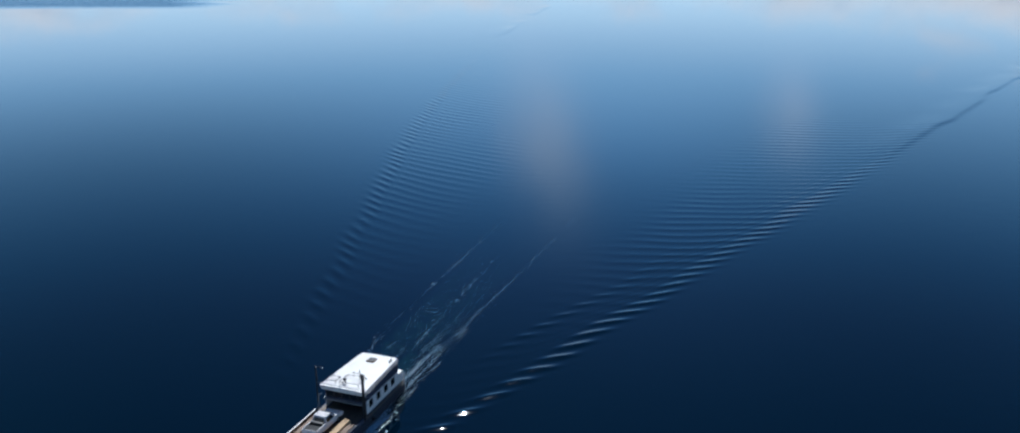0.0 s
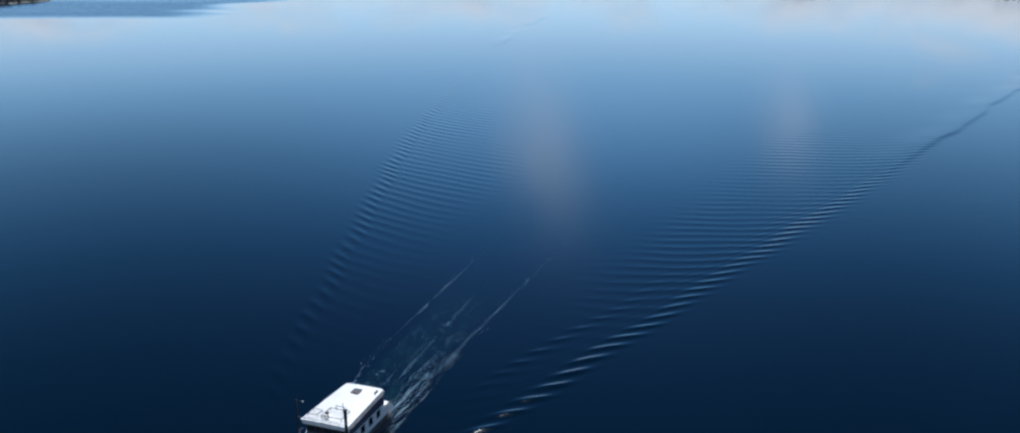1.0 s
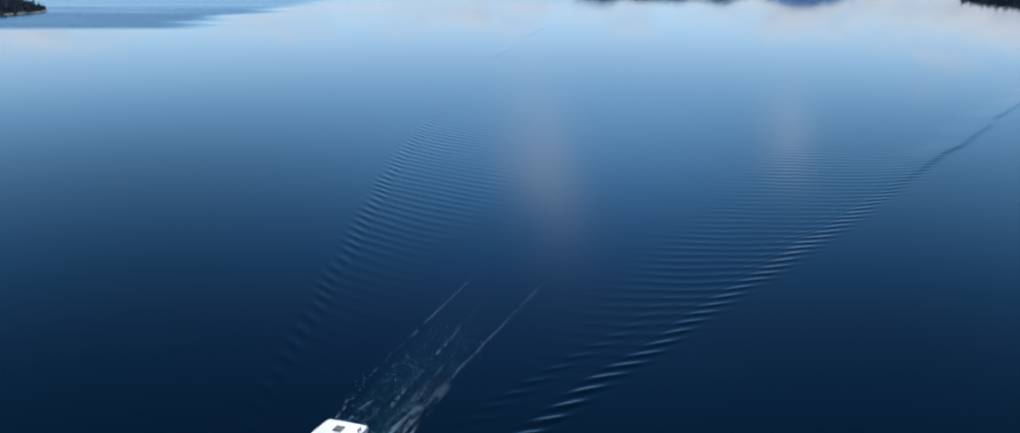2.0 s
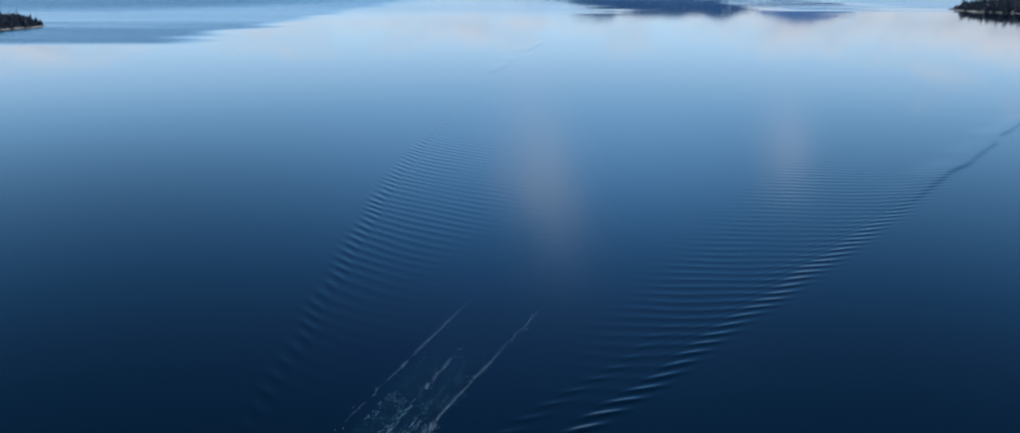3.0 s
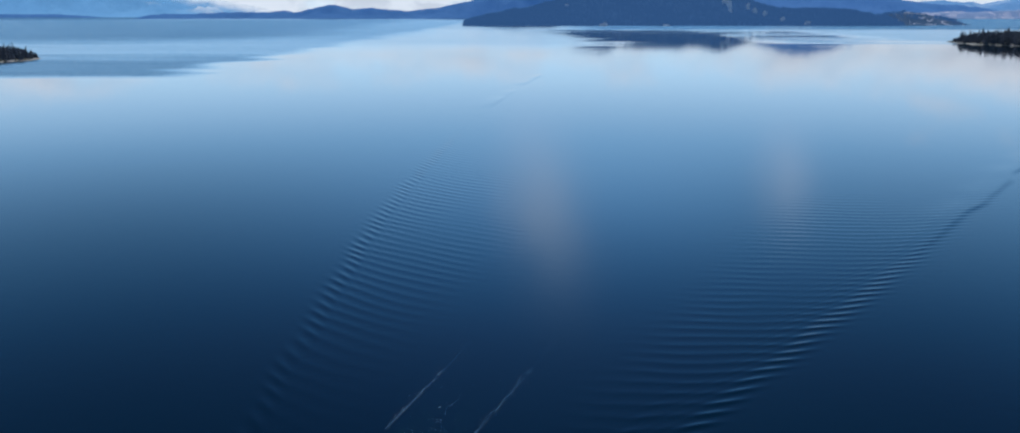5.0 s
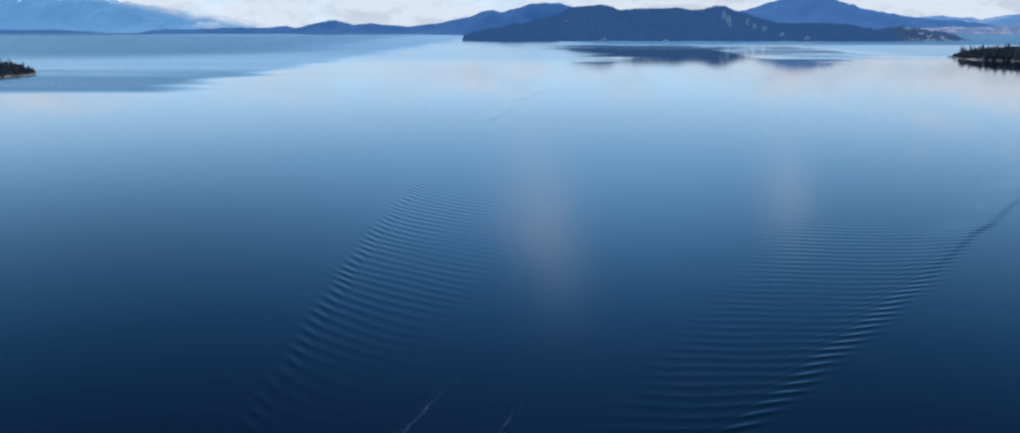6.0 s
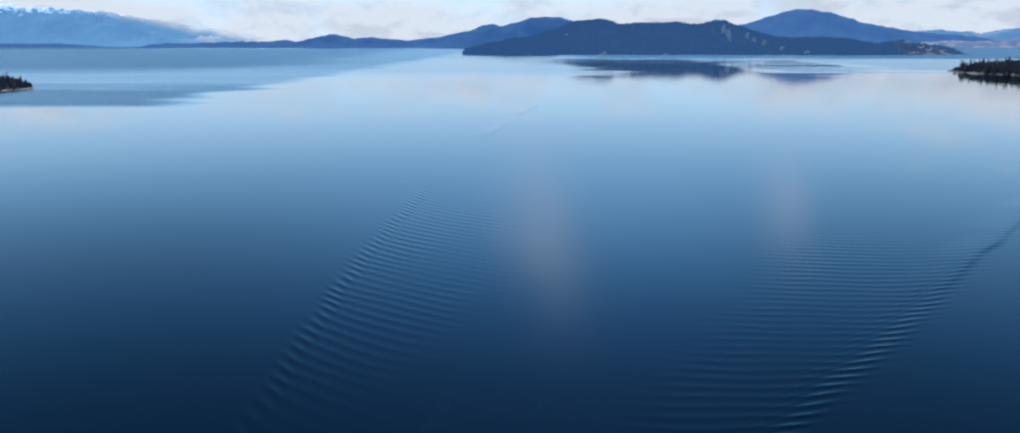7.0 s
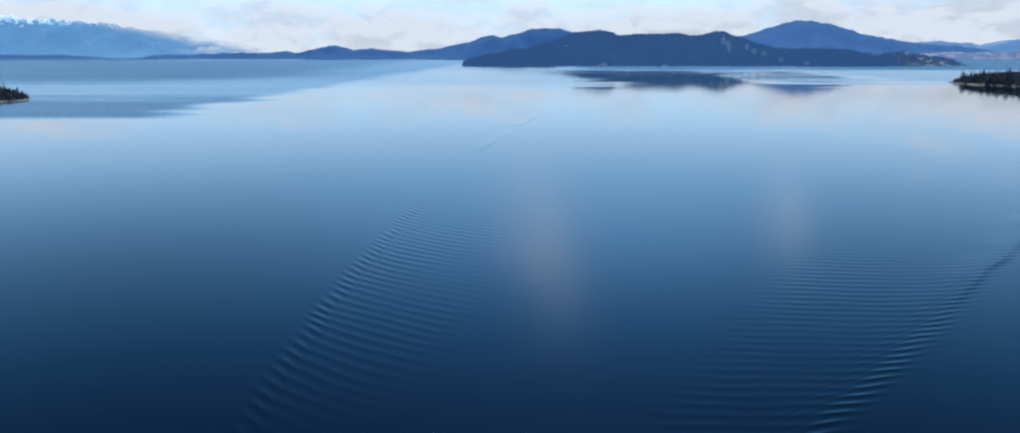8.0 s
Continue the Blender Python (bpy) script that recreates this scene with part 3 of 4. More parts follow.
LOWLAND_RIDGE = [(1560, 2), (1690, 12), (1800, 22), (1905, 26), (2010, 33), (2100, 28), (2230, 34), (2420, 40), (2700, 34), (3100, 30)]
jag = random.Random(41)      # the snowy crest is broken into small peaks
SNOWY_RIDGE = [(x0 + (x1 - x0) * k / 3, z0 + (z1 - z0) * k / 3 + (jag.uniform(-7, 9) if z0 > 140 else jag.uniform(-3, 3)))
               for (x0, z0), (x1, z1) in zip(SNOWY_RIDGE, SNOWY_RIDGE[1:]) for k in range(3)] + SNOWY_RIDGE[-1:]
WEST_RIDGE = [(-3138, 29), (-2861, 22), (-2721, 22), (-2513, 15), (-2269, 15), (-2131, 8), (-2044, 1)]

MIDDLE_HILL = (MIDDLE_RIDGE, 2385, 2640, 10.0, 0.27)
POINT_HILL = (POINT_RIDGE, 2500, 2610, 5.0)
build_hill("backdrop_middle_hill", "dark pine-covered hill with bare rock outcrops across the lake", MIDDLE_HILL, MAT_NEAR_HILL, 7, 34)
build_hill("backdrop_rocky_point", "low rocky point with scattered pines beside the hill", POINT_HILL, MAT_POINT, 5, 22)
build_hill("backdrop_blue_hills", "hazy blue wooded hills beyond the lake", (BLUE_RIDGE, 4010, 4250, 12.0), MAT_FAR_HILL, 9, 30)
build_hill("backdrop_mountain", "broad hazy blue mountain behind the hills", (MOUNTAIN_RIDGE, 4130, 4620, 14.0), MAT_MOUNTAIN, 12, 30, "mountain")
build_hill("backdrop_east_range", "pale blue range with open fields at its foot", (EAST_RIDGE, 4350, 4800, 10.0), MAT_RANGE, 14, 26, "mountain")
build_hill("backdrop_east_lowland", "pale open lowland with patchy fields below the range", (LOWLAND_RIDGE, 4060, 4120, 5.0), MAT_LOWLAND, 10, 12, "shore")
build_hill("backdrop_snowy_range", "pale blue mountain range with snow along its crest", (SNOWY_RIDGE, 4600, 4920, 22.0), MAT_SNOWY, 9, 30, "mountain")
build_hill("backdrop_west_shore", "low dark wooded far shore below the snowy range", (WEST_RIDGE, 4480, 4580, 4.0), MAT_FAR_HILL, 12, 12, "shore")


def forest(name, label, hill, count, tall, material, seed, clearing=0.0):
    """Many small conifers on a slope, joined: too many and too far off to count."""
    rng = random.Random(seed)
    verts, faces = [], []
    x0, x1 = hill[0][0][0], hill[0][-1][0]
    made = 0
    while made < count:
        x = rng.uniform(x0, x1)
        v = 1.0 + rng.uniform(-0.10, 0.03) if rng.random() < 0.25 else rng.uniform(0.03, 1.0)
        p = slope_at(hill, x, v)
        made += 1
        if p.z < 1.2 or rough(x, p.y, 70, 3) < clearing - 0.35:
            continue
        h = tall * rng.uniform(0.55, 1.15)
        r = h * rng.uniform(0.17, 0.27)
        turn = rng.uniform(0, 6.28)
        lean = (rng.uniform(-0.05, 0.05) * h, rng.uniform(-0.05, 0.05) * h)
        base = len(verts)
        for low, wide in ((0.02, 1.0), (0.42, 0.66)):
            for k in range(5):
                a = turn + k * 1.2566 + low
                w = r * wide * rng.uniform(0.7, 1.15)
                verts.append((p.x + math.cos(a) * w + lean[0] * low, p.y + math.sin(a) * w, p.z - 0.8 + h * (low + rng.uniform(-0.04, 0.04))))
        verts.append((p.x + lean[0], p.y + lean[1], p.z + h))
        verts.append((p.x + lean[0] * 0.5, p.y, p.z + h * 0.72))
        for k in range(5):
            j = (k + 1) % 5
            faces.append((base + k, base + j, base + 11))
            faces.append((base + 5 + k, base + 5 + j, base + 10))
    me = bpy.data.meshes.new(name)
    me.from_pydata(verts, [], faces)
    me.materials.append(material)
    return tagged(new(name, me), label, "forest", kind="stuff")


MAT_FAR_NEEDLES = surface("hazed_pine_needles", (0.010, 0.016, 0.020), (0.020, 0.028, 0.032), 0.05, (0.8, 0.95))
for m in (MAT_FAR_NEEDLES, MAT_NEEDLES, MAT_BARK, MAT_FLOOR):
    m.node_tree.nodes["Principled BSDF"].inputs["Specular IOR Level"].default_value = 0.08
# the needles emit the slope's blue too, painting haze over the trees
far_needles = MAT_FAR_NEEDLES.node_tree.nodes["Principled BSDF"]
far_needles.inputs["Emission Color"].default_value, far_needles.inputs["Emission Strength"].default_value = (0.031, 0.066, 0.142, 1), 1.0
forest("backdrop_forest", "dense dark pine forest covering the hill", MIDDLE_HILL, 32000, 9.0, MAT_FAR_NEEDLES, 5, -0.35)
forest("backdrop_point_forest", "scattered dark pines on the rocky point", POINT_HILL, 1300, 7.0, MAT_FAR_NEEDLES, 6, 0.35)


# bare rock with blue emission added as haze, so it doesn't read dark
MAT_CRAG = hill_material("pale_crag", (0.24, 0.23, 0.23), (0.38, 0.36, 0.35), (0.40, 0.38, 0.36), (0.48, 0.45, 0.43), 0.05, 0.6, 0.6, haze_glow=(0.045, 0.070, 0.115))


def crag(x, v, wide, tall, seed):
    """A bare rock face standing out of the forest."""
    rng = random.Random(seed)
    p = slope_at(MIDDLE_HILL, x, v)
    wide, tall = wide * 1.5, tall * 1.8
    bm = bmesh.new()
    bmesh.ops.create_icosphere(bm, subdivisions=3, radius=1.0)
    for q in bm.verts:
        bump = 1 + 0.70 * noise.fractal(q.co * 1.7 + Vector((seed, 0, 0)), 1.0, 2.0, 4)
        q.co = Vector((q.co.x * wide * bump, q.co.y * wide * 0.6 * bump, q.co.z * tall * bump))
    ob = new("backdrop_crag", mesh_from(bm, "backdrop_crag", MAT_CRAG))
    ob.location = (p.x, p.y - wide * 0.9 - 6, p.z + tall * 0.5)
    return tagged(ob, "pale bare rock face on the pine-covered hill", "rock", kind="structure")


for spec in ((601, 0.66, 5, 9, 1), (610, 0.58, 4, 9, 2), (606, 0.48, 4, 5, 12), (664, 0.62, 4, 7, 3), (679, 0.54, 4, 6, 13), (700, 0.46, 4, 5, 4), (163, 0.62, 5, 4, 5), (742, 0.34, 5, 4, 6),
             (248, 0.05, 5, 1.5, 7), (256, 0.10, 4, 2.5, 8), (415, 0.05, 6, 1, 9), (790, 0.12, 4, 3, 10)):
    crag(*spec)


# ---------------------------------------------------------------- wooded headlands
def headland_height(spot, x, y):
    cx, cy, rx, ry, top = spot
    r = math.hypot((x - cx) / rx, (y - cy) / ry) + rough(x, y, 38, 4) * 0.09
    if r > 1.12:
        return -2.5
    bank = min(1.0, max(0.0, (1.0 - r) / 0.05))
    return -1.2 + bank * 2.1 + max(0.0, 1 - r) ** 0.8 * top + rough(x, y, 7, 4) * 0.5 * bank


def build_headland(name, label, spot):
    cx, cy, rx, ry, top = spot
    step = 2.2
    nx, ny = int(rx * 2.3 / step), int(ry * 2.3 / step)
    verts = [(cx - rx * 1.15 + i * step, cy - ry * 1.15 + j * step, headland_height(spot, cx - rx * 1.15 + i * step, cy - ry * 1.15 + j * step))
             for j in range(ny + 1) for i in range(nx + 1)]
    faces = [(j * (nx + 1) + i, j * (nx + 1) + i + 1, (j + 1) * (nx + 1) + i + 1, (j + 1) * (nx + 1) + i) for j in range(ny) for i in range(nx)]
    me = bpy.data.meshes.new(name)
    me.from_pydata(verts, [], faces)
    me.materials.append(MAT_SHORE)
    me.materials.append(MAT_FLOOR)
    me.polygons.foreach_set("material_index", [1 if sum(verts[v][2] for v in f) / 4 > 1.1 + 0.7 * rough(verts[f[0]][0], verts[f[0]][1], 9, 2) else 0 for f in faces])
    return tagged(new(name, me), label, "shore", kind="structure")


def conifer(kind_seed):
    """A ragged pine: tapered trunk and tiers of drooping, uneven boughs."""
    rng = random.Random(kind_seed)
    tree = thing("pine_tree", "dark green pine growing on the rocky shore", "tree", group="pines on the headlands")
    h = 12.0
    bm = bmesh.new()
    rod(bm, (0, 0, -0.6), (0.1, 0.05, h * 0.9), 0.24, 0.05, sides=6)
    part("trunk", bm, MAT_BARK, tree)
    bm = bmesh.new()
    tiers = 15
    for t in range(tiers):
        f = t / (tiers - 1)
        z = h * (0.12 + 0.84 * f)
        reach = (1 - f) ** 0.75 * 2.5 * rng.uniform(0.75, 1.2) + 0.22
        for k in range(8):
            if rng.random() < 0.12:
                continue
            a = k * 0.785 + t * 0.5 + rng.uniform(-0.25, 0.25)
            r = reach * rng.uniform(0.55, 1.15)
            w = r * rng.uniform(0.30, 0.45) + 0.10
            drop = r * rng.uniform(0.10, 0.35)
            c, s = math.cos(a), math.sin(a)
            root = bm.verts.new((c * 0.05, s * 0.05, z + 0.45))
            lo = bm.verts.new((c * 0.05, s * 0.05, z - 0.15))
            l1 = bm.verts.new((c * r * 0.6 - s * w, s * r * 0.6 + c * w, z - drop * 0.4))
            l2 = bm.verts.new((c * r * 0.6 + s * w, s * r * 0.6 - c * w, z - drop * 0.4))
            tip = bm.verts.new((c * r, s * r, z - drop + 0.15))
            for tri in ((root, l1, tip), (root, tip, l2), (lo, tip, l1), (lo, l2, tip)):
                bm.faces.new(tri)
    part("crown", bm, MAT_NEEDLES, tree)
    return tree


WEST_SPOT = (-512, 832, 82, 86, 5.0)
EAST_SPOT = (742, 1212, 140, 130, 8.0)
build_headland("headland_west", "low rocky headland with a pale stony waterline", WEST_SPOT)
build_headland("headland_east", "wooded point with a pale stony waterline", EAST_SPOT)
PINES = [conifer(s) for s in (11, 12, 13, 14)]


def undergrowth(name, label, spot, count, seed):
    """Low scrub and young pines between the trees, joined into one."""
    cx, cy, rx, ry, top = spot
    rng = random.Random(seed)
    verts, faces = [], []
    for _ in range(count):
        a, r = rng.uniform(0, 6.283), math.sqrt(rng.random())
        x, y = cx + math.cos(a) * r * rx, cy + math.sin(a) * r * ry
        z = headland_height(spot, x, y)
        if z < 0.8:
            continue
        h, base = rng.uniform(2.0, 6.0 + 0.65 * top) * min(1.0, 0.45 + 2.4 * (1 - r)), len(verts)
        w = h * rng.uniform(0.20, 0.32) + 0.3
        # three ragged tiers of boughs, each a drooping cone
        for low, high, wide in ((0.05, 0.55, 1.0), (0.32, 0.80, 0.72), (0.60, 1.0, 0.42)):
            tip = len(verts)
            verts.append((x + rng.uniform(-0.15, 0.15), y + rng.uniform(-0.15, 0.15), z + h * high))
            for k in range(7):
                t = k * 0.898 + rng.uniform(-0.3, 0.3)
                q = w * wide * rng.uniform(0.5, 1.25)
                verts.append((x + math.cos(t) * q, y + math.sin(t) * q, z - 0.2 + h * (low + rng.uniform(-0.07, 0.07))))
            faces += [(tip, tip + 1 + k, tip + 1 + (k + 1) % 7) for k in range(7)]
    me = bpy.data.meshes.new(name)
    me.from_pydata(verts, [], faces)
    me.materials.append(MAT_NEEDLES)
    return tagged(new(name, me), label, "undergrowth", kind="stuff")


undergrowth("scrub_west", "dark scrub and young pines on the headland", WEST_SPOT, 2600, 51)
undergrowth("scrub_east", "dark scrub and young pines on the wooded point", EAST_SPOT, 6500, 52)


def plant(spot, count, seed, tall, share):
    """Pines over the part of a headland that lies within share of its width from the tip."""
    cx, cy, rx, ry, top = spot
    rng = random.Random(seed)
    placed = 0
    while placed < count:
        a, r = rng.uniform(0, 6.283), math.sqrt(rng.random()) * 0.97
        x, y = cx + math.cos(a) * r * rx, cy + math.sin(a) * r * ry
        z = headland_height(spot, x, y)
        if z < 0.9 or (x - cx) * share < 0.1 * rx or y > cy + 0.75 * ry:
            continue
        inland = (x - (cx + share * rx)) * -share / 42.0
        k = tall * rng.uniform(0.55, 1.15) / 12.0 * min(1.0, 0.42 + 0.58 * max(0.0, inland))
        source = rng.choice(PINES)
        wide = k * rng.uniform(0.85, 1.25)
        m = Matrix.LocRotScale((x, y, z - 0.2), Euler((rng.uniform(-0.04, 0.04), rng.uniform(-0.04, 0.04), rng.uniform(0, 6.28))), (wide, wide, k))
        tree = copy_thing(source, pose(0, 0, 0))
        tree.matrix_basis = m
        placed += 1


plant(WEST_SPOT, 120, 21, 11.5, 1)
plant(EAST_SPOT, 170, 22, 14.5, -1)
for i, (tree, spot) in enumerate(zip(PINES, ((-470, 868), (-460, 850), (640, 1240), (652, 1222)))):
    home = WEST_SPOT if i < 2 else EAST_SPOT
    tree.matrix_basis = pose(*spot, headland_height(home, *spot) - 0.2)


# ---------------------------------------------------------------- the ferry
ferry = thing("vehicle_ferry", "small vehicle ferry with a white-roofed cabin and dark hull, under way", "ferry",
              pose(FERRY_AT[0], FERRY_AT[1], 0, 0, 0, FERRY_TURN))
BOW, STERN, HALF, PORT = 15.5, -5.2, 2.95, 0.86      # the port side carries no side deck


def hull_ring(y, half, low):
    return [(-half * PORT, y, 1.15), (-half * PORT, y, 0.2), (-half * 0.74, y, low), (half * 0.86, y, low), (half, y, 0.2), (half, y, 1.15)]


bm = bmesh.new()
loft(bm, [hull_ring(STERN, HALF * 0.90, -0.35), hull_ring(STERN + 0.6, HALF * 0.97, -0.5), hull_ring(0, HALF, -0.6), hull_ring(10, HALF, -0.6),
          hull_ring(13.5, HALF * 0.97, -0.35), hull_ring(BOW, HALF * 0.9, 0.45)])
part("hull", bm, MAT_HULL, ferry, "dark blue-black steel hull")
part("deck", boxes((-2.50, 2.80, -4.4, 14.6, 1.15, 1.20)), MAT_DECK, ferry, "weathered plank deck")
for sx in (-1, 1):
    edge, rail = (HALF, 2.86) if sx > 0 else (-HALF * PORT, -2.47)
    part("rubbing_strake", boxes((edge - 0.07, edge + 0.07, -4.5, 13.4, 0.86, 1.02), bevel=0.03), MAT_GALV if sx > 0 else MAT_HULL, ferry)
    bm = boxes((rail - 0.07, rail + 0.07, 4.2, 14.0, 1.16, 1.56))
    for y in np.arange(4.8, 14.0, 1.4):
        box(bm, rail - sx * 0.14 - 0.05, rail - sx * 0.14 + 0.05, y - 0.04, y + 0.04, 1.2, 1.56)
    part("bulwark_cap", boxes((rail - 0.08, rail + 0.08, 4.2, 14.0, 1.56, 1.61), bevel=0.02), MAT_GALV if sx > 0 else MAT_NAVY, ferry)
    part("bulwark", bm, MAT_OLD_TIMBER if sx > 0 else MAT_NAVY, ferry, "weathered brown timber bulwark" if sx > 0 else "navy steel bulwark")
# bow ramp, folded flat ahead
bm = boxes((-2.3, 2.3, 14.7, 17.6, 1.02, 1.14))
for k in range(8):
    box(bm, -2.2, 2.2, 14.95 + k * 0.33, 15.02 + k * 0.33, 1.14, 1.18)
part("bow_ramp", bm, MAT_GALV, ferry, "steel loading ramp at the bow")

# cabin: side walls with four windows each
WALL_X, WALL_Y0, WALL_Y1 = 2.33, -3.55, 3.15
WINDOW_Y = (2.35, 0.80, -0.75, -2.30)
for sx in (-1, 1):
    inner, outer = sorted((sx * (WALL_X - 0.08), sx * WALL_X))
    rows = [(inner, outer, WALL_Y0, WALL_Y1, 1.42, 1.97), (inner, outer, WALL_Y0, WALL_Y1, 2.67, 2.84)]
    edges = [WALL_Y1] + [e for w in WINDOW_Y for e in (w + 0.33, w - 0.33)] + [WALL_Y0]
    for a, b in zip(edges[::2], edges[1::2]):
        rows.append((inner, outer, b, a, 1.97, 2.67))
    part("side_wall", boxes(*rows), MAT_WHITE, ferry, "white-painted cabin side")
    part("lower_band", boxes((inner, outer, WALL_Y0, WALL_Y1, 1.20, 1.42)), MAT_NAVY, ferry, "navy band along the deck")
    part("upper_band", boxes((inner, outer, WALL_Y0, WALL_Y1, 2.84, 3.80)), MAT_NAVY, ferry, "navy band under the eaves")
    for w in WINDOW_Y:
        bm = bmesh.new()
        o0, o1 = sorted((sx * (WALL_X - 0.03), sx * (WALL_X + 0.035)))
        for r in ((o0, o1, w - 0.36, w - 0.30, 1.94, 2.70), (o0, o1, w + 0.30, w + 0.36, 1.94, 2.70), (o0, o1, w - 0.30, w + 0.30, 1.94, 2.00), (o0, o1, w - 0.30, w + 0.30, 2.64, 2.70)):
            box(bm, *r)
        window = part("window", bm, MAT_DARK, ferry, "dark-framed cabin window")
        part("pane", boxes((sx * (WALL_X - 0.055), sx * (WALL_X - 0.035), w - 0.30, w + 0.30, 2.00, 2.64) if sx > 0 else
                           (sx * (WALL_X - 0.035), sx * (WALL_X - 0.055), w - 0.30, w + 0.30, 2.00, 2.64)), MAT_GLASS, window)
part("rear_wall", boxes((-2.25, 2.25, WALL_Y0, WALL_Y0 + 0.08, 1.20, 3.80)), MAT_WHITE, ferry)
# wheelhouse front: a strip of windows over a ledge, an open dark cargo bay below
part("front_header", boxes((-2.25, 2.25, 3.07, 3.15, 3.48, 3.80)), MAT_NAVY, ferry)
part("front_fascia", boxes((-2.50, 2.50, 3.46, 3.54, 3.52, 3.88), bevel=0.01), MAT_WHITE, ferry, "white fascia board under the roof's front edge")
part("front_ledge", boxes((-2.38, 2.38, 2.95, 3.42, 2.36, 2.48), bevel=0.02), MAT_GALV, ferry, "grey ledge below the wheelhouse windows")
part("front_apron", boxes((-2.25, 2.25, 3.07, 3.15, 2.48, 2.66)), MAT_NAVY, ferry)
for k in range(5):
    x = -2.25 + k * 0.9
    frame_bars = [(x, x + 0.06, 3.06, 3.16, 2.66, 3.48), (x + 0.84, x + 0.90, 3.06, 3.16, 2.66, 3.48), (x + 0.05, x + 0.85, 3.06, 3.16, 2.66, 2.71), (x + 0.05, x + 0.85, 3.06, 3.16, 3.43, 3.48)]
    mullion = part("front_window", boxes(*frame_bars), MAT_DARK, ferry, "wheelhouse window")
    part("pane", boxes((x + 0.06, x + 0.84, 3.09, 3.11, 2.71, 3.43)), MAT_GLASS, mullion)
part("bay_wall", boxes((-2.25, 2.25, 1.6, 1.68, 1.20, 2.36)), MAT_NAVY, ferry, "dark bulkhead of the cargo bay")
part("wheelhouse_floor", boxes((-2.25, 2.25, -3.4, 3.0, 2.30, 2.36)), MAT_DARK, ferry)

# roof: slightly crowned sheet that tapers aft and folds down at the front
bm = bmesh.new()
rings, eaves = [], []
for y, half, top, thick in ((-4.25, 1.98, 3.98, 0.10), (-4.15, 2.14, 4.00, 0.12), (-3.6, 2.22, 4.01, 0.13), (0.0, 2.42, 4.04, 0.14), (3.50, 2.58, 4.03, 0.14), (3.62, 2.58, 4.01, 0.14), (3.64, 2.57, 3.98, 0.10)):
    flat = half * 0.91      # where the sloping eave begins
    rings.append([(-flat, y, top - 0.01), (-half * 0.5, y, top + 0.02), (0, y, top + 0.03), (half * 0.5, y, top + 0.02), (half, y, top - 0.03),
                  (half, y, top - thick), (0, y, top - thick + 0.03), (-flat, y, top - thick)])
    eaves.append([(-half, y, top - 0.16), (-flat - 0.004, y, top - 0.03), (-flat - 0.004, y, top - 0.10), (-half, y, top - 0.22)])
loft(bm, rings)
part("roof", bm, MAT_WHITE, ferry, "bright white sheet roof")
part("eave", loft(bmesh.new(), eaves), MAT_SHADED_EAVE, ferry, "sloping eave along the roof, coloured grey as if in shade")
part("gutter", rods([(-2.61, 3.30, 3.76), (-2.25, -3.6, 3.74)], 0.03), MAT_GALV, ferry)
part("gutter", rods([(2.56, 3.30, 3.93), (2.18, -3.6, 3.92)], 0.035), MAT_GALV, ferry)
bm = boxes((-0.18, 0.68, -3.2, -2.3, 4.04, 4.16), bevel=0.03)
hatch = part("roof_hatch", bm, MAT_OLD_TIMBER, ferry, "brown square roof hatch")
part("hatch_lid", boxes(*[(-0.14 + k * 0.20, 0.02 + k * 0.20, -3.15, -2.35, 4.16, 4.19) for k in range(4)]), MAT_DARK, hatch)
part("vent", rod(bmesh.new(), (-1.72, -3.3, 4.0), (-1.72, -3.3, 4.32), 0.08), MAT_DARK, ferry)
part("vent", rod(bmesh.new(), (-1.70, -2.95, 4.0), (-1.70, -2.95, 4.28), 0.07), MAT_DARK, ferry)


def rail_frame(x0, x1, y0, y1, z):
    bm = rods([(x0, y0, z), (x1, y0, z), (x1, y1, z), (x0, y1, z)], 0.035, closed=True)
    for x in (x0, x1):
        for y in (y0, y1):
            rod(bm, (x, y, 3.98), (x, y, z), 0.03, sides=6)
    return bm


part("roof_rail", rail_frame(-1.35, 0.75, 1.3, 2.9, 4.32), MAT_DARK, ferry, "low dark rail on the roof")
bm = rods([(-2.45, 3.80, 4.35), (2.75, 3.80, 4.35)], 0.03)
for x in (-1.6, -0.7, 0.2, 1.1, 2.0):
    rod(bm, (x, 3.80, 3.90), (x, 3.80, 4.35), 0.022, sides=6)
part("front_rail", bm, MAT_GALV, ferry, "thin grey rail along the roof's front edge")
part("roof_rail", rail_frame(1.25, 2.25, 1.9, 2.9, 4.28), MAT_DARK, ferry, "low dark rail on the roof")
bm = rods([(-0.75, 1.5, 4.0), (-0.75, 1.5, 5.2)], 0.035)
rod(bm, (-1.1, 1.5, 4.75), (0.1, 1.5, 4.75), 0.03)
rod(bm, (-0.1, 1.5, 4.3), (-0.1, 1.5, 4.95), 0.03)
part("antenna", bm, MAT_DARK, ferry, "dark aerial mast")
bm = bmesh.new()
for a, b in (((0.1, 2.75, 4.05), (0.35, 2.55, 4.45)), ((0.35, 2.55, 4.45), (0.6, 2.75, 4.05))):
    rod(bm, a, b, 0.05, sides=6)
box(bm, 0.2, 0.5, 2.45, 2.65, 4.4, 4.6, bevel=0.03)
part("searchlight", bm, MAT_DARK, ferry)
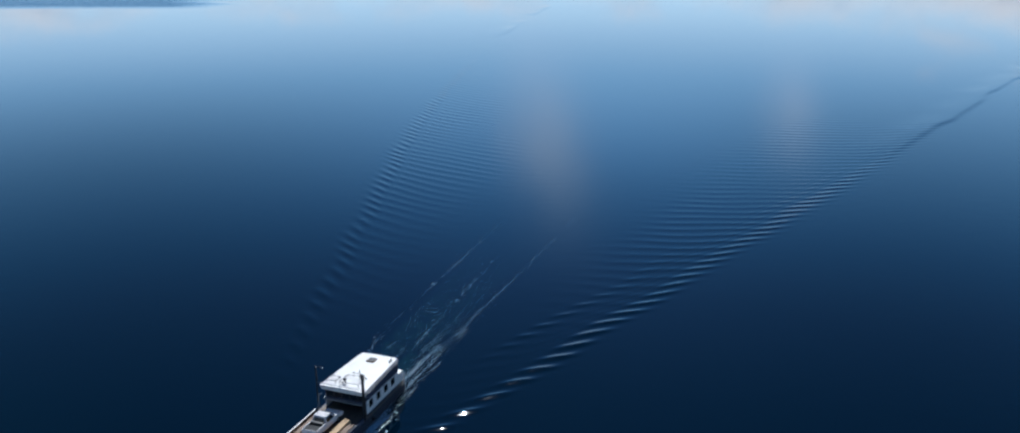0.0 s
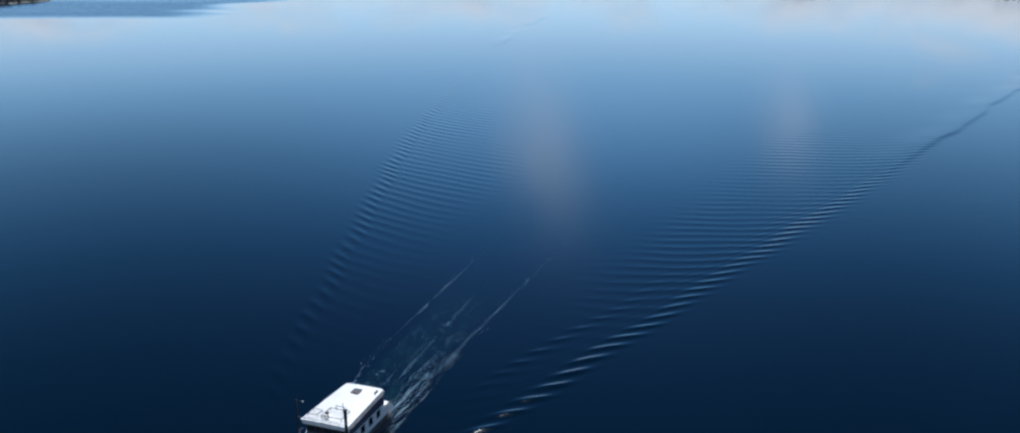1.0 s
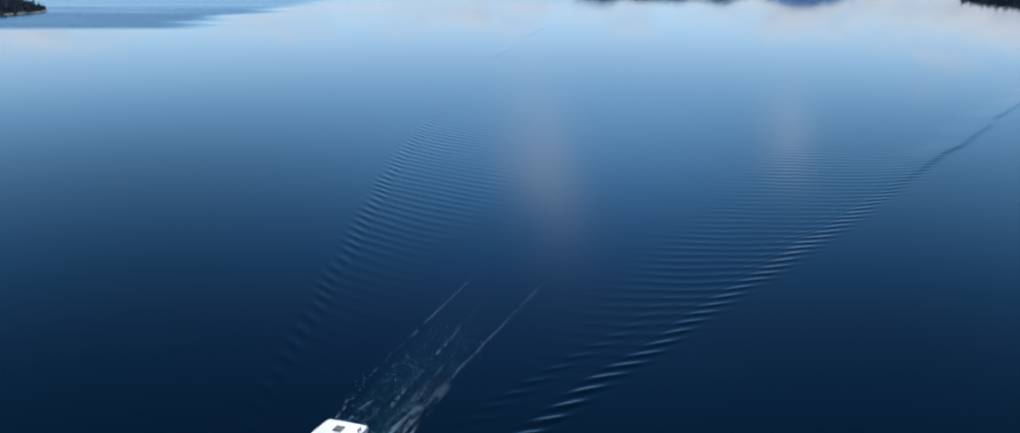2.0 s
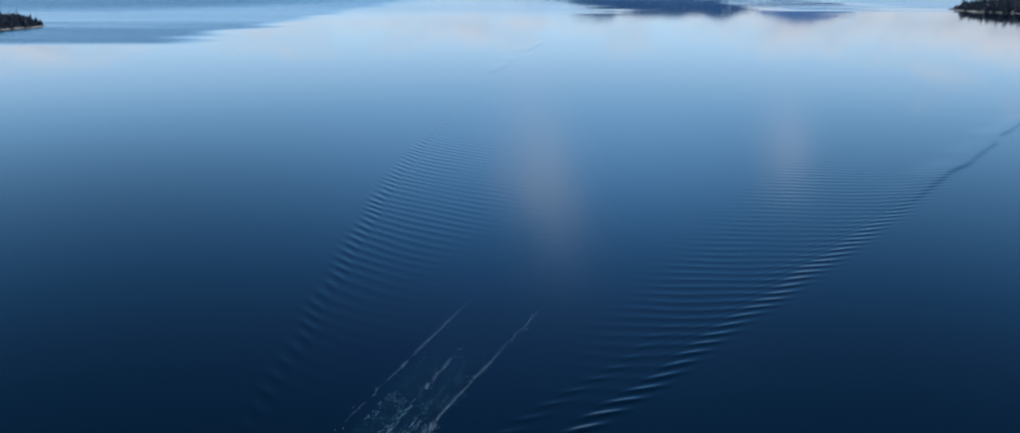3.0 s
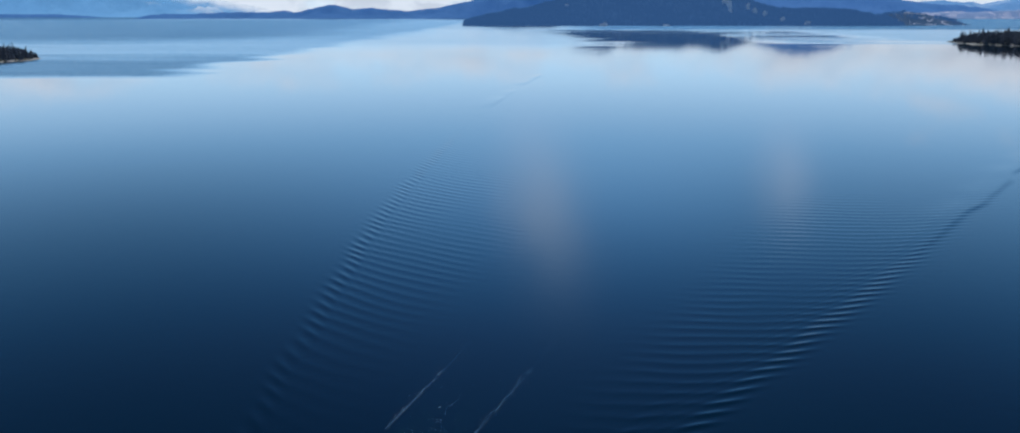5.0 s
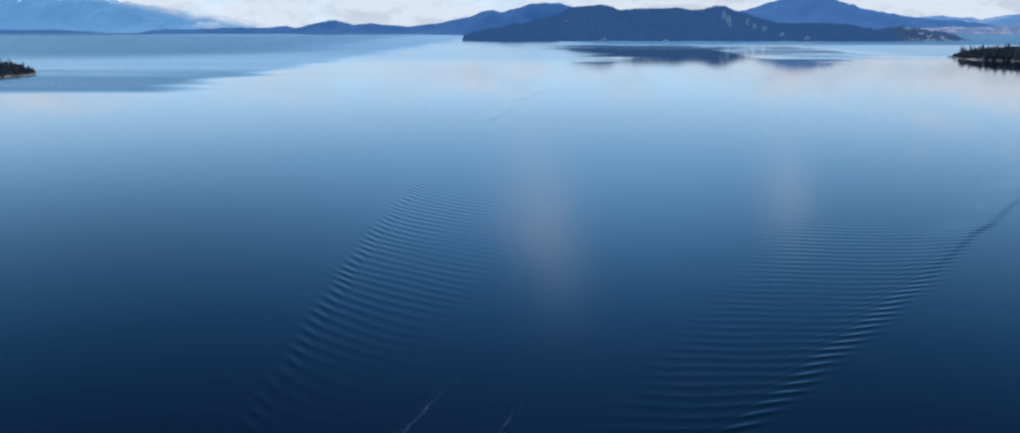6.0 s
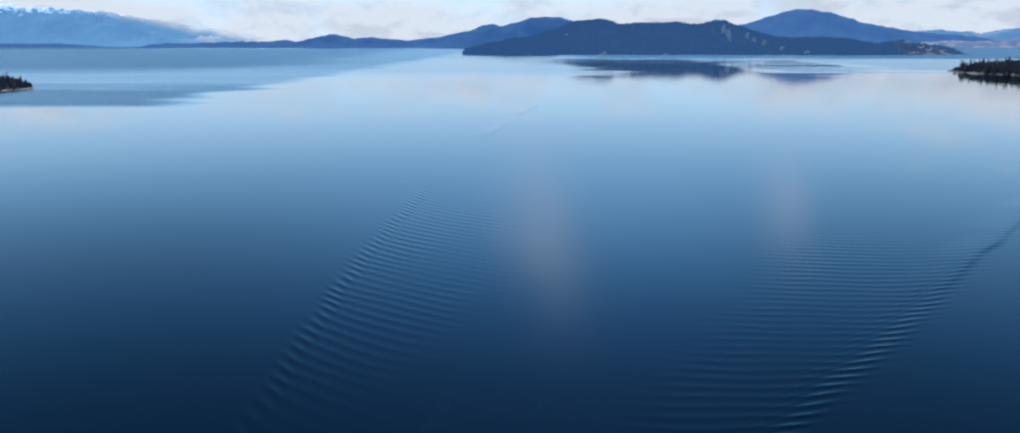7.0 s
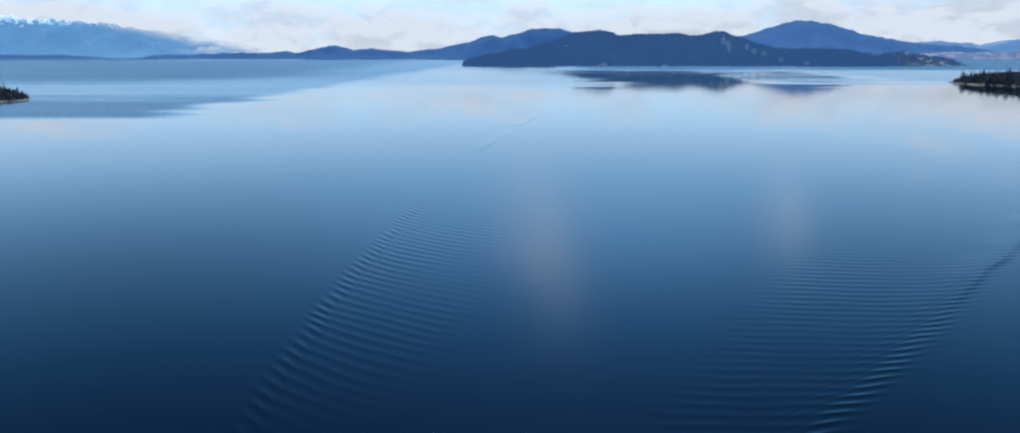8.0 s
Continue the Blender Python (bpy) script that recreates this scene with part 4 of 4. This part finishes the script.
bm = rods([(-2.45, 3.92, 1.2), (-2.45, 3.92, 6.0)], 0.15, sides=10)
box(bm, -2.62, -2.28, 3.78, 4.06, 5.9, 6.12, bevel=0.03)
post = part("ramp_post", bm, MAT_DARK, ferry, "tall dark hoist post")
bm = rods([(2.75, 3.85, 1.2), (2.75, 3.85, 6.1)], 0.07, sides=8)
post = part("ramp_post", bm, MAT_DARK, ferry, "slender dark hoist post")
part("lamp", boxes((2.00, 2.15, 3.78, 3.92, 5.98, 6.08), bevel=0.02), MAT_GALV, post)
part("lamp_arm", rods([(2.08, 3.85, 6.04), (2.75, 3.85, 6.04)], 0.03), MAT_DARK, post)
part("exhaust_pipe", rods([(2.2, 3.9, 3.3), (2.62, 3.9, 3.0), (2.62, 3.95, 2.1), (2.75, 4.05, 1.3)], 0.07, sides=8), MAT_GALV, ferry, "pale bent pipe")
# stern
part("stern_locker", boxes((-2.2, -0.9, -4.9, -3.75, 1.2, 2.35), bevel=0.05), MAT_WHITE, ferry, "white locker on the stern deck")
part("stern_rail", rods([(-2.42, -3.6, 2.25), (-2.30, -5.0, 2.0), (2.5, -5.0, 2.0), (2.6, -3.6, 2.25)], 0.035), MAT_GALV, ferry)
bm = bmesh.new()
for x in (-2.25, -1.1, 0, 1.3, 2.5):
    rod(bm, (x, -5.0, 1.15), (x, -5.0, 2.0), 0.03, sides=6)
part("stern_stanchions", bm, MAT_GALV, ferry)
for sx in (-1, 1):
    bm = bmesh.new()
    bmesh.ops.create_uvsphere(bm, u_segments=10, v_segments=8, radius=0.2, matrix=pose(3.08 if sx > 0 else -2.68, 2.6, 0.7))
    part("fender", bm, MAT_RUBBER, ferry)


# ---------------------------------------------------------------- cargo on the deck
def build_pickup():
    truck = thing("pickup_truck", "white pickup truck parked on the ferry's deck", "truck")
    bm = bmesh.new()
    loft(bm, [[(-0.90, y, 0.45), (0.90, y, 0.45), (0.94, y, 0.75), (0.88, y, z), (-0.88, y, z), (-0.94, y, 0.75)] for y, z in
              ((-2.7, 1.0), (-2.6, 1.08), (-0.6, 1.10), (1.1, 1.08), (2.4, 1.02), (2.65, 0.86))])
    part("body", bm, MAT_TRUCK, truck)
    bm = bmesh.new()
    loft(bm, [[(-0.86, y, 1.06), (0.86, y, 1.06), (0.70, y2, z), (-0.70, y2, z)] for y, y2, z in ((-0.75, -0.6, 1.72), (-0.70, -0.55, 1.80), (0.6, 0.35, 1.82), (1.25, 0.55, 1.74))])
    cabin = part("cabin", bm, MAT_TRUCK, truck)
    part("windscreen", loft(bmesh.new(), [[(-0.74, 1.20, 1.12), (0.74, 1.20, 1.12), (0.62, 0.68, 1.68), (-0.62, 0.68, 1.68)], [(-0.74, 1.24, 1.13), (0.74, 1.24, 1.13), (0.62, 0.72, 1.70), (-0.62, 0.72, 1.70)]]), MAT_GLASS, cabin)
    for sx in (-1, 1):
        part("side_window", loft(bmesh.new(), [[(sx * q, y, z) for y, z, q in ((-0.55, 1.15, 0.845), (0.85, 1.15, 0.845), (0.40, 1.65, 0.745), (-0.48, 1.65, 0.745))],
                                               [(sx * (q + 0.02), y, z) for y, z, q in ((-0.55, 1.15, 0.845), (0.85, 1.15, 0.845), (0.40, 1.65, 0.745), (-0.48, 1.65, 0.745))]]), MAT_GLASS, cabin)
    part("load_bed", boxes((-0.78, 0.78, -2.55, -0.85, 1.085, 1.115)), MAT_RUBBER, truck, "dark open load bed")
    part("bed_rail", boxes((-0.90, -0.78, -2.6, -0.80, 1.08, 1.26), (0.78, 0.90, -2.6, -0.80, 1.08, 1.26), (-0.78, 0.78, -2.66, -2.58, 1.0, 1.26), bevel=0.02), MAT_TRUCK, truck)
    part("rear_window", loft(bmesh.new(), [[(-0.70, -0.76 + d, 1.22), (0.70, -0.76 + d, 1.22), (0.58, -0.64 + d, 1.66), (-0.58, -0.64 + d, 1.66)] for d in (0.0, -0.03)]), MAT_GLASS, cabin)
    part("toolbox", boxes((-0.76, 0.76, -1.25, -0.85, 1.115, 1.36), bevel=0.02), MAT_DARK, truck, "dark toolbox across the load bed")
    for x in (-0.82, 0.82):
        for y in (-1.75, 1.65):
            wheel = part("wheel", rod(bmesh.new(), (x - 0.12, y, 0.36), (x + 0.12, y, 0.36), 0.36, sides=18), MAT_RUBBER, truck)
            part("rim", rod(bmesh.new(), (x - 0.13, y, 0.36), (x + 0.13, y, 0.36), 0.2, sides=12), MAT_GALV, wheel)
    part("bumper", boxes((-0.9, 0.9, 2.62, 2.76, 0.5, 0.72), bevel=0.03), MAT_GALV, truck)
    return truck


def on_deck(x, y, z, turn=0.0):
    return pose(FERRY_AT[0], FERRY_AT[1], 0, 0, 0, FERRY_TURN) @ pose(x, y, z, 0, 0, turn)


build_pickup().matrix_world = on_deck(0.55, 6.6, 1.20, 180) @ Matrix.Diagonal((0.9, 0.9, 0.9, 1.0))


def build_lumber(label, material, width, count, layers, length, seed):
    rng = random.Random(seed)
    pile = thing("lumber_stack", label, "lumber")
    for k in range(layers):
        for i in range(count):
            x = (i - (count - 1) / 2) * width
            dy = rng.uniform(-0.15, 0.15)
            part("timber", boxes((x - width / 2 + 0.01, x + width / 2 - 0.01, -length / 2 + dy, length / 2 + dy, 0.12 + k * 0.16, 0.27 + k * 0.16), bevel=0.012), material, pile)
    part("bearer", boxes((-count * width / 2, count * width / 2, -length * 0.3, -length * 0.3 + 0.1, 0, 0.12), (-count * width / 2, count * width / 2, length * 0.3, length * 0.3 + 0.1, 0, 0.12)), MAT_OLD_TIMBER, pile)
    return pile


build_lumber("stack of pale fresh-sawn timber on the deck", MAT_TIMBER, 0.21, 3, 4, 5.0, 31).matrix_world = on_deck(-1.42, 7.9, 1.20)
build_lumber("stack of brown weathered timber on the deck", MAT_OLD_TIMBER, 0.19, 3, 3, 4.6, 32).matrix_world = on_deck(-2.14, 8.2, 1.20)
build_lumber("low stack of brown planks beside the truck", MAT_OLD_TIMBER, 0.17, 3, 2, 5.5, 33).matrix_world = on_deck(2.10, 8.0, 1.20)


# ---------------------------------------------------------------- foam on the water
def foam(name, label, flakes, material):
    """Flat ragged flecks lying on the water."""
    rng = random.Random(name)
    verts, faces = [], []
    for x, y, size, along in flakes:
        base, n = len(verts), rng.randint(5, 8)
        turn = TRAIL + rng.uniform(-0.35, 0.35)
        for k in range(n):
            a = k * 6.283 / n
            r = size * rng.uniform(0.45, 1.1)
            u, v = math.cos(a) * r, math.sin(a) * r * along
            verts.append((x + u * math.cos(turn) + v * math.sin(turn), y - u * math.sin(turn) + v * math.cos(turn), 0.06 + rng.uniform(0, 0.03)))
        faces.append(tuple(range(base, base + n)))
    me = bpy.data.meshes.new(name)
    me.from_pydata(verts, [], faces)
    me.materials.append(material)
    return tagged(new(name, me), label, "foam", kind="stuff")


def on_trail(back, side):
    """A place on the water from metres behind the stern and metres to the east of the course."""
    p = np.array(FERRY_AT) + BACK * (back + 4.5) + SIDE * side
    return float(p[0]), float(p[1])


def foam_line(start, stop, side0, side1, size, density, seed, gap=0.0):
    """A broken string of flecks and small clots that wanders along the edge of the wake."""
    rng = random.Random(seed)
    out, s = [], start
    while s < stop:
        f = (s - start) / (stop - start)
        wander = noise.fractal(Vector((s * 0.45, seed, 0)), 1.0, 2.0, 4) * 0.30 + noise.noise(Vector((s * 1.1, seed, 5.0))) * 0.30
        strength = (0.35 + 0.65 * math.sin(min(1, f * 1.15) * 3.0)) * (1 - f ** 6)
        broad, beads = noise.noise(Vector((s * 0.5, seed * 3.1, 0))), noise.noise(Vector((s * 1.7, seed * 1.3, 2.0)))
        if broad > gap - 0.35 and beads > -0.34:
            side = side0 + (side1 - side0) * f + wander + rng.gauss(0, 0.07)
            x, y = on_trail(s, side)
            clot = 0.85 + 0.7 * max(0.0, beads) + (1.2 if rng.random() < 0.03 else 0.0)
            out.append((x, y, size * rng.uniform(0.3, 1.0) * strength * clot, rng.uniform(0.9, 2.2)))
            if rng.random() < 0.05:      # a stray fleck beside the line
                x, y = on_trail(s, side + rng.gauss(0, 0.5))
                out.append((x, y, size * rng.uniform(0.6, 1.6), rng.uniform(0.8, 1.6)))
        s += rng.expovariate(density)
    return out


def foam_patch(start, stop, side0, side1, wide, size, count, seed):
    rng = random.Random(seed)
    out = []
    while len(out) < count:
        f = rng.random() ** 1.6
        s = start + f * (stop - start)
        side = side0 + (side1 - side0) * f + rng.uniform(-wide, wide) * (1 + f * 0.6)
        if noise.fractal(Vector((s * 0.22, side * 1.7, seed)), 1.0, 2.0, 5) < 0.10 + 0.30 * f:
            if rng.random() < 0.92:
                continue
        x, y = on_trail(s, side)
        out.append((x, y, size * rng.uniform(0.25, 1.0) * (1 - 0.5 * f), rng.uniform(0.8, 2.2)))
    return out


foam("foam_edge_west", "thin broken line of white foam along the wake", foam_line(0.3, 13, -4.2, -6.6, 0.042, 34, 13, -0.6) + foam_line(13, 62, -6.6, -7.8, 0.034, 30, 3, -0.05), MAT_THIN_FOAM)
foam("foam_edge_east", "thin broken line of white foam along the wake", foam_line(0.3, 65, 1.9, 3.6, 0.034, 30, 4, -0.03), MAT_THIN_FOAM)
foam("foam_middle", "ragged streaks of foam in the churned wake", foam_line(3, 44, -0.8, -2.6, 0.036, 26, 5, 0.02) + foam_line(2, 26, 0.6, 0.2, 0.026, 20, 15, 0.05) + foam_patch(0, 34, -0.8, -2.0, 2.8, 0.036, 3400, 6) + foam_patch(20, 52, -1.4, -2.4, 3.4, 0.036, 260, 16), MAT_THIN_FOAM)
foam("foam_stern", "thick swirling foam beside the stern", foam_patch(-9, 17, 2.6, 2.0, 0.9, 0.042, 7600, 7) + foam_patch(0, 26, 1.3, 1.6, 0.9, 0.040, 900, 17), MAT_FOAM)
foam("foam_bow", "white streaks of the bow wave beside the hull", foam_patch(-18, 2, 2.9, 2.8, 0.55, 0.055, 4200, 8) + foam_line(-18, -3, 3.0, 3.3, 0.10, 30, 21, -0.35) + foam_line(-18, -4, 2.6, 2.9, 0.10, 26, 23, -0.35)
     + foam_line(-11, -4, 3.6, 3.8, 0.12, 22, 22, -0.10) + foam_patch(-16, -4, 3.0, 2.9, 0.3, 0.10, 260, 10) + foam_patch(-19, -10, -3.3, -3.2, 0.2, 0.12, 80, 9), MAT_FOAM)
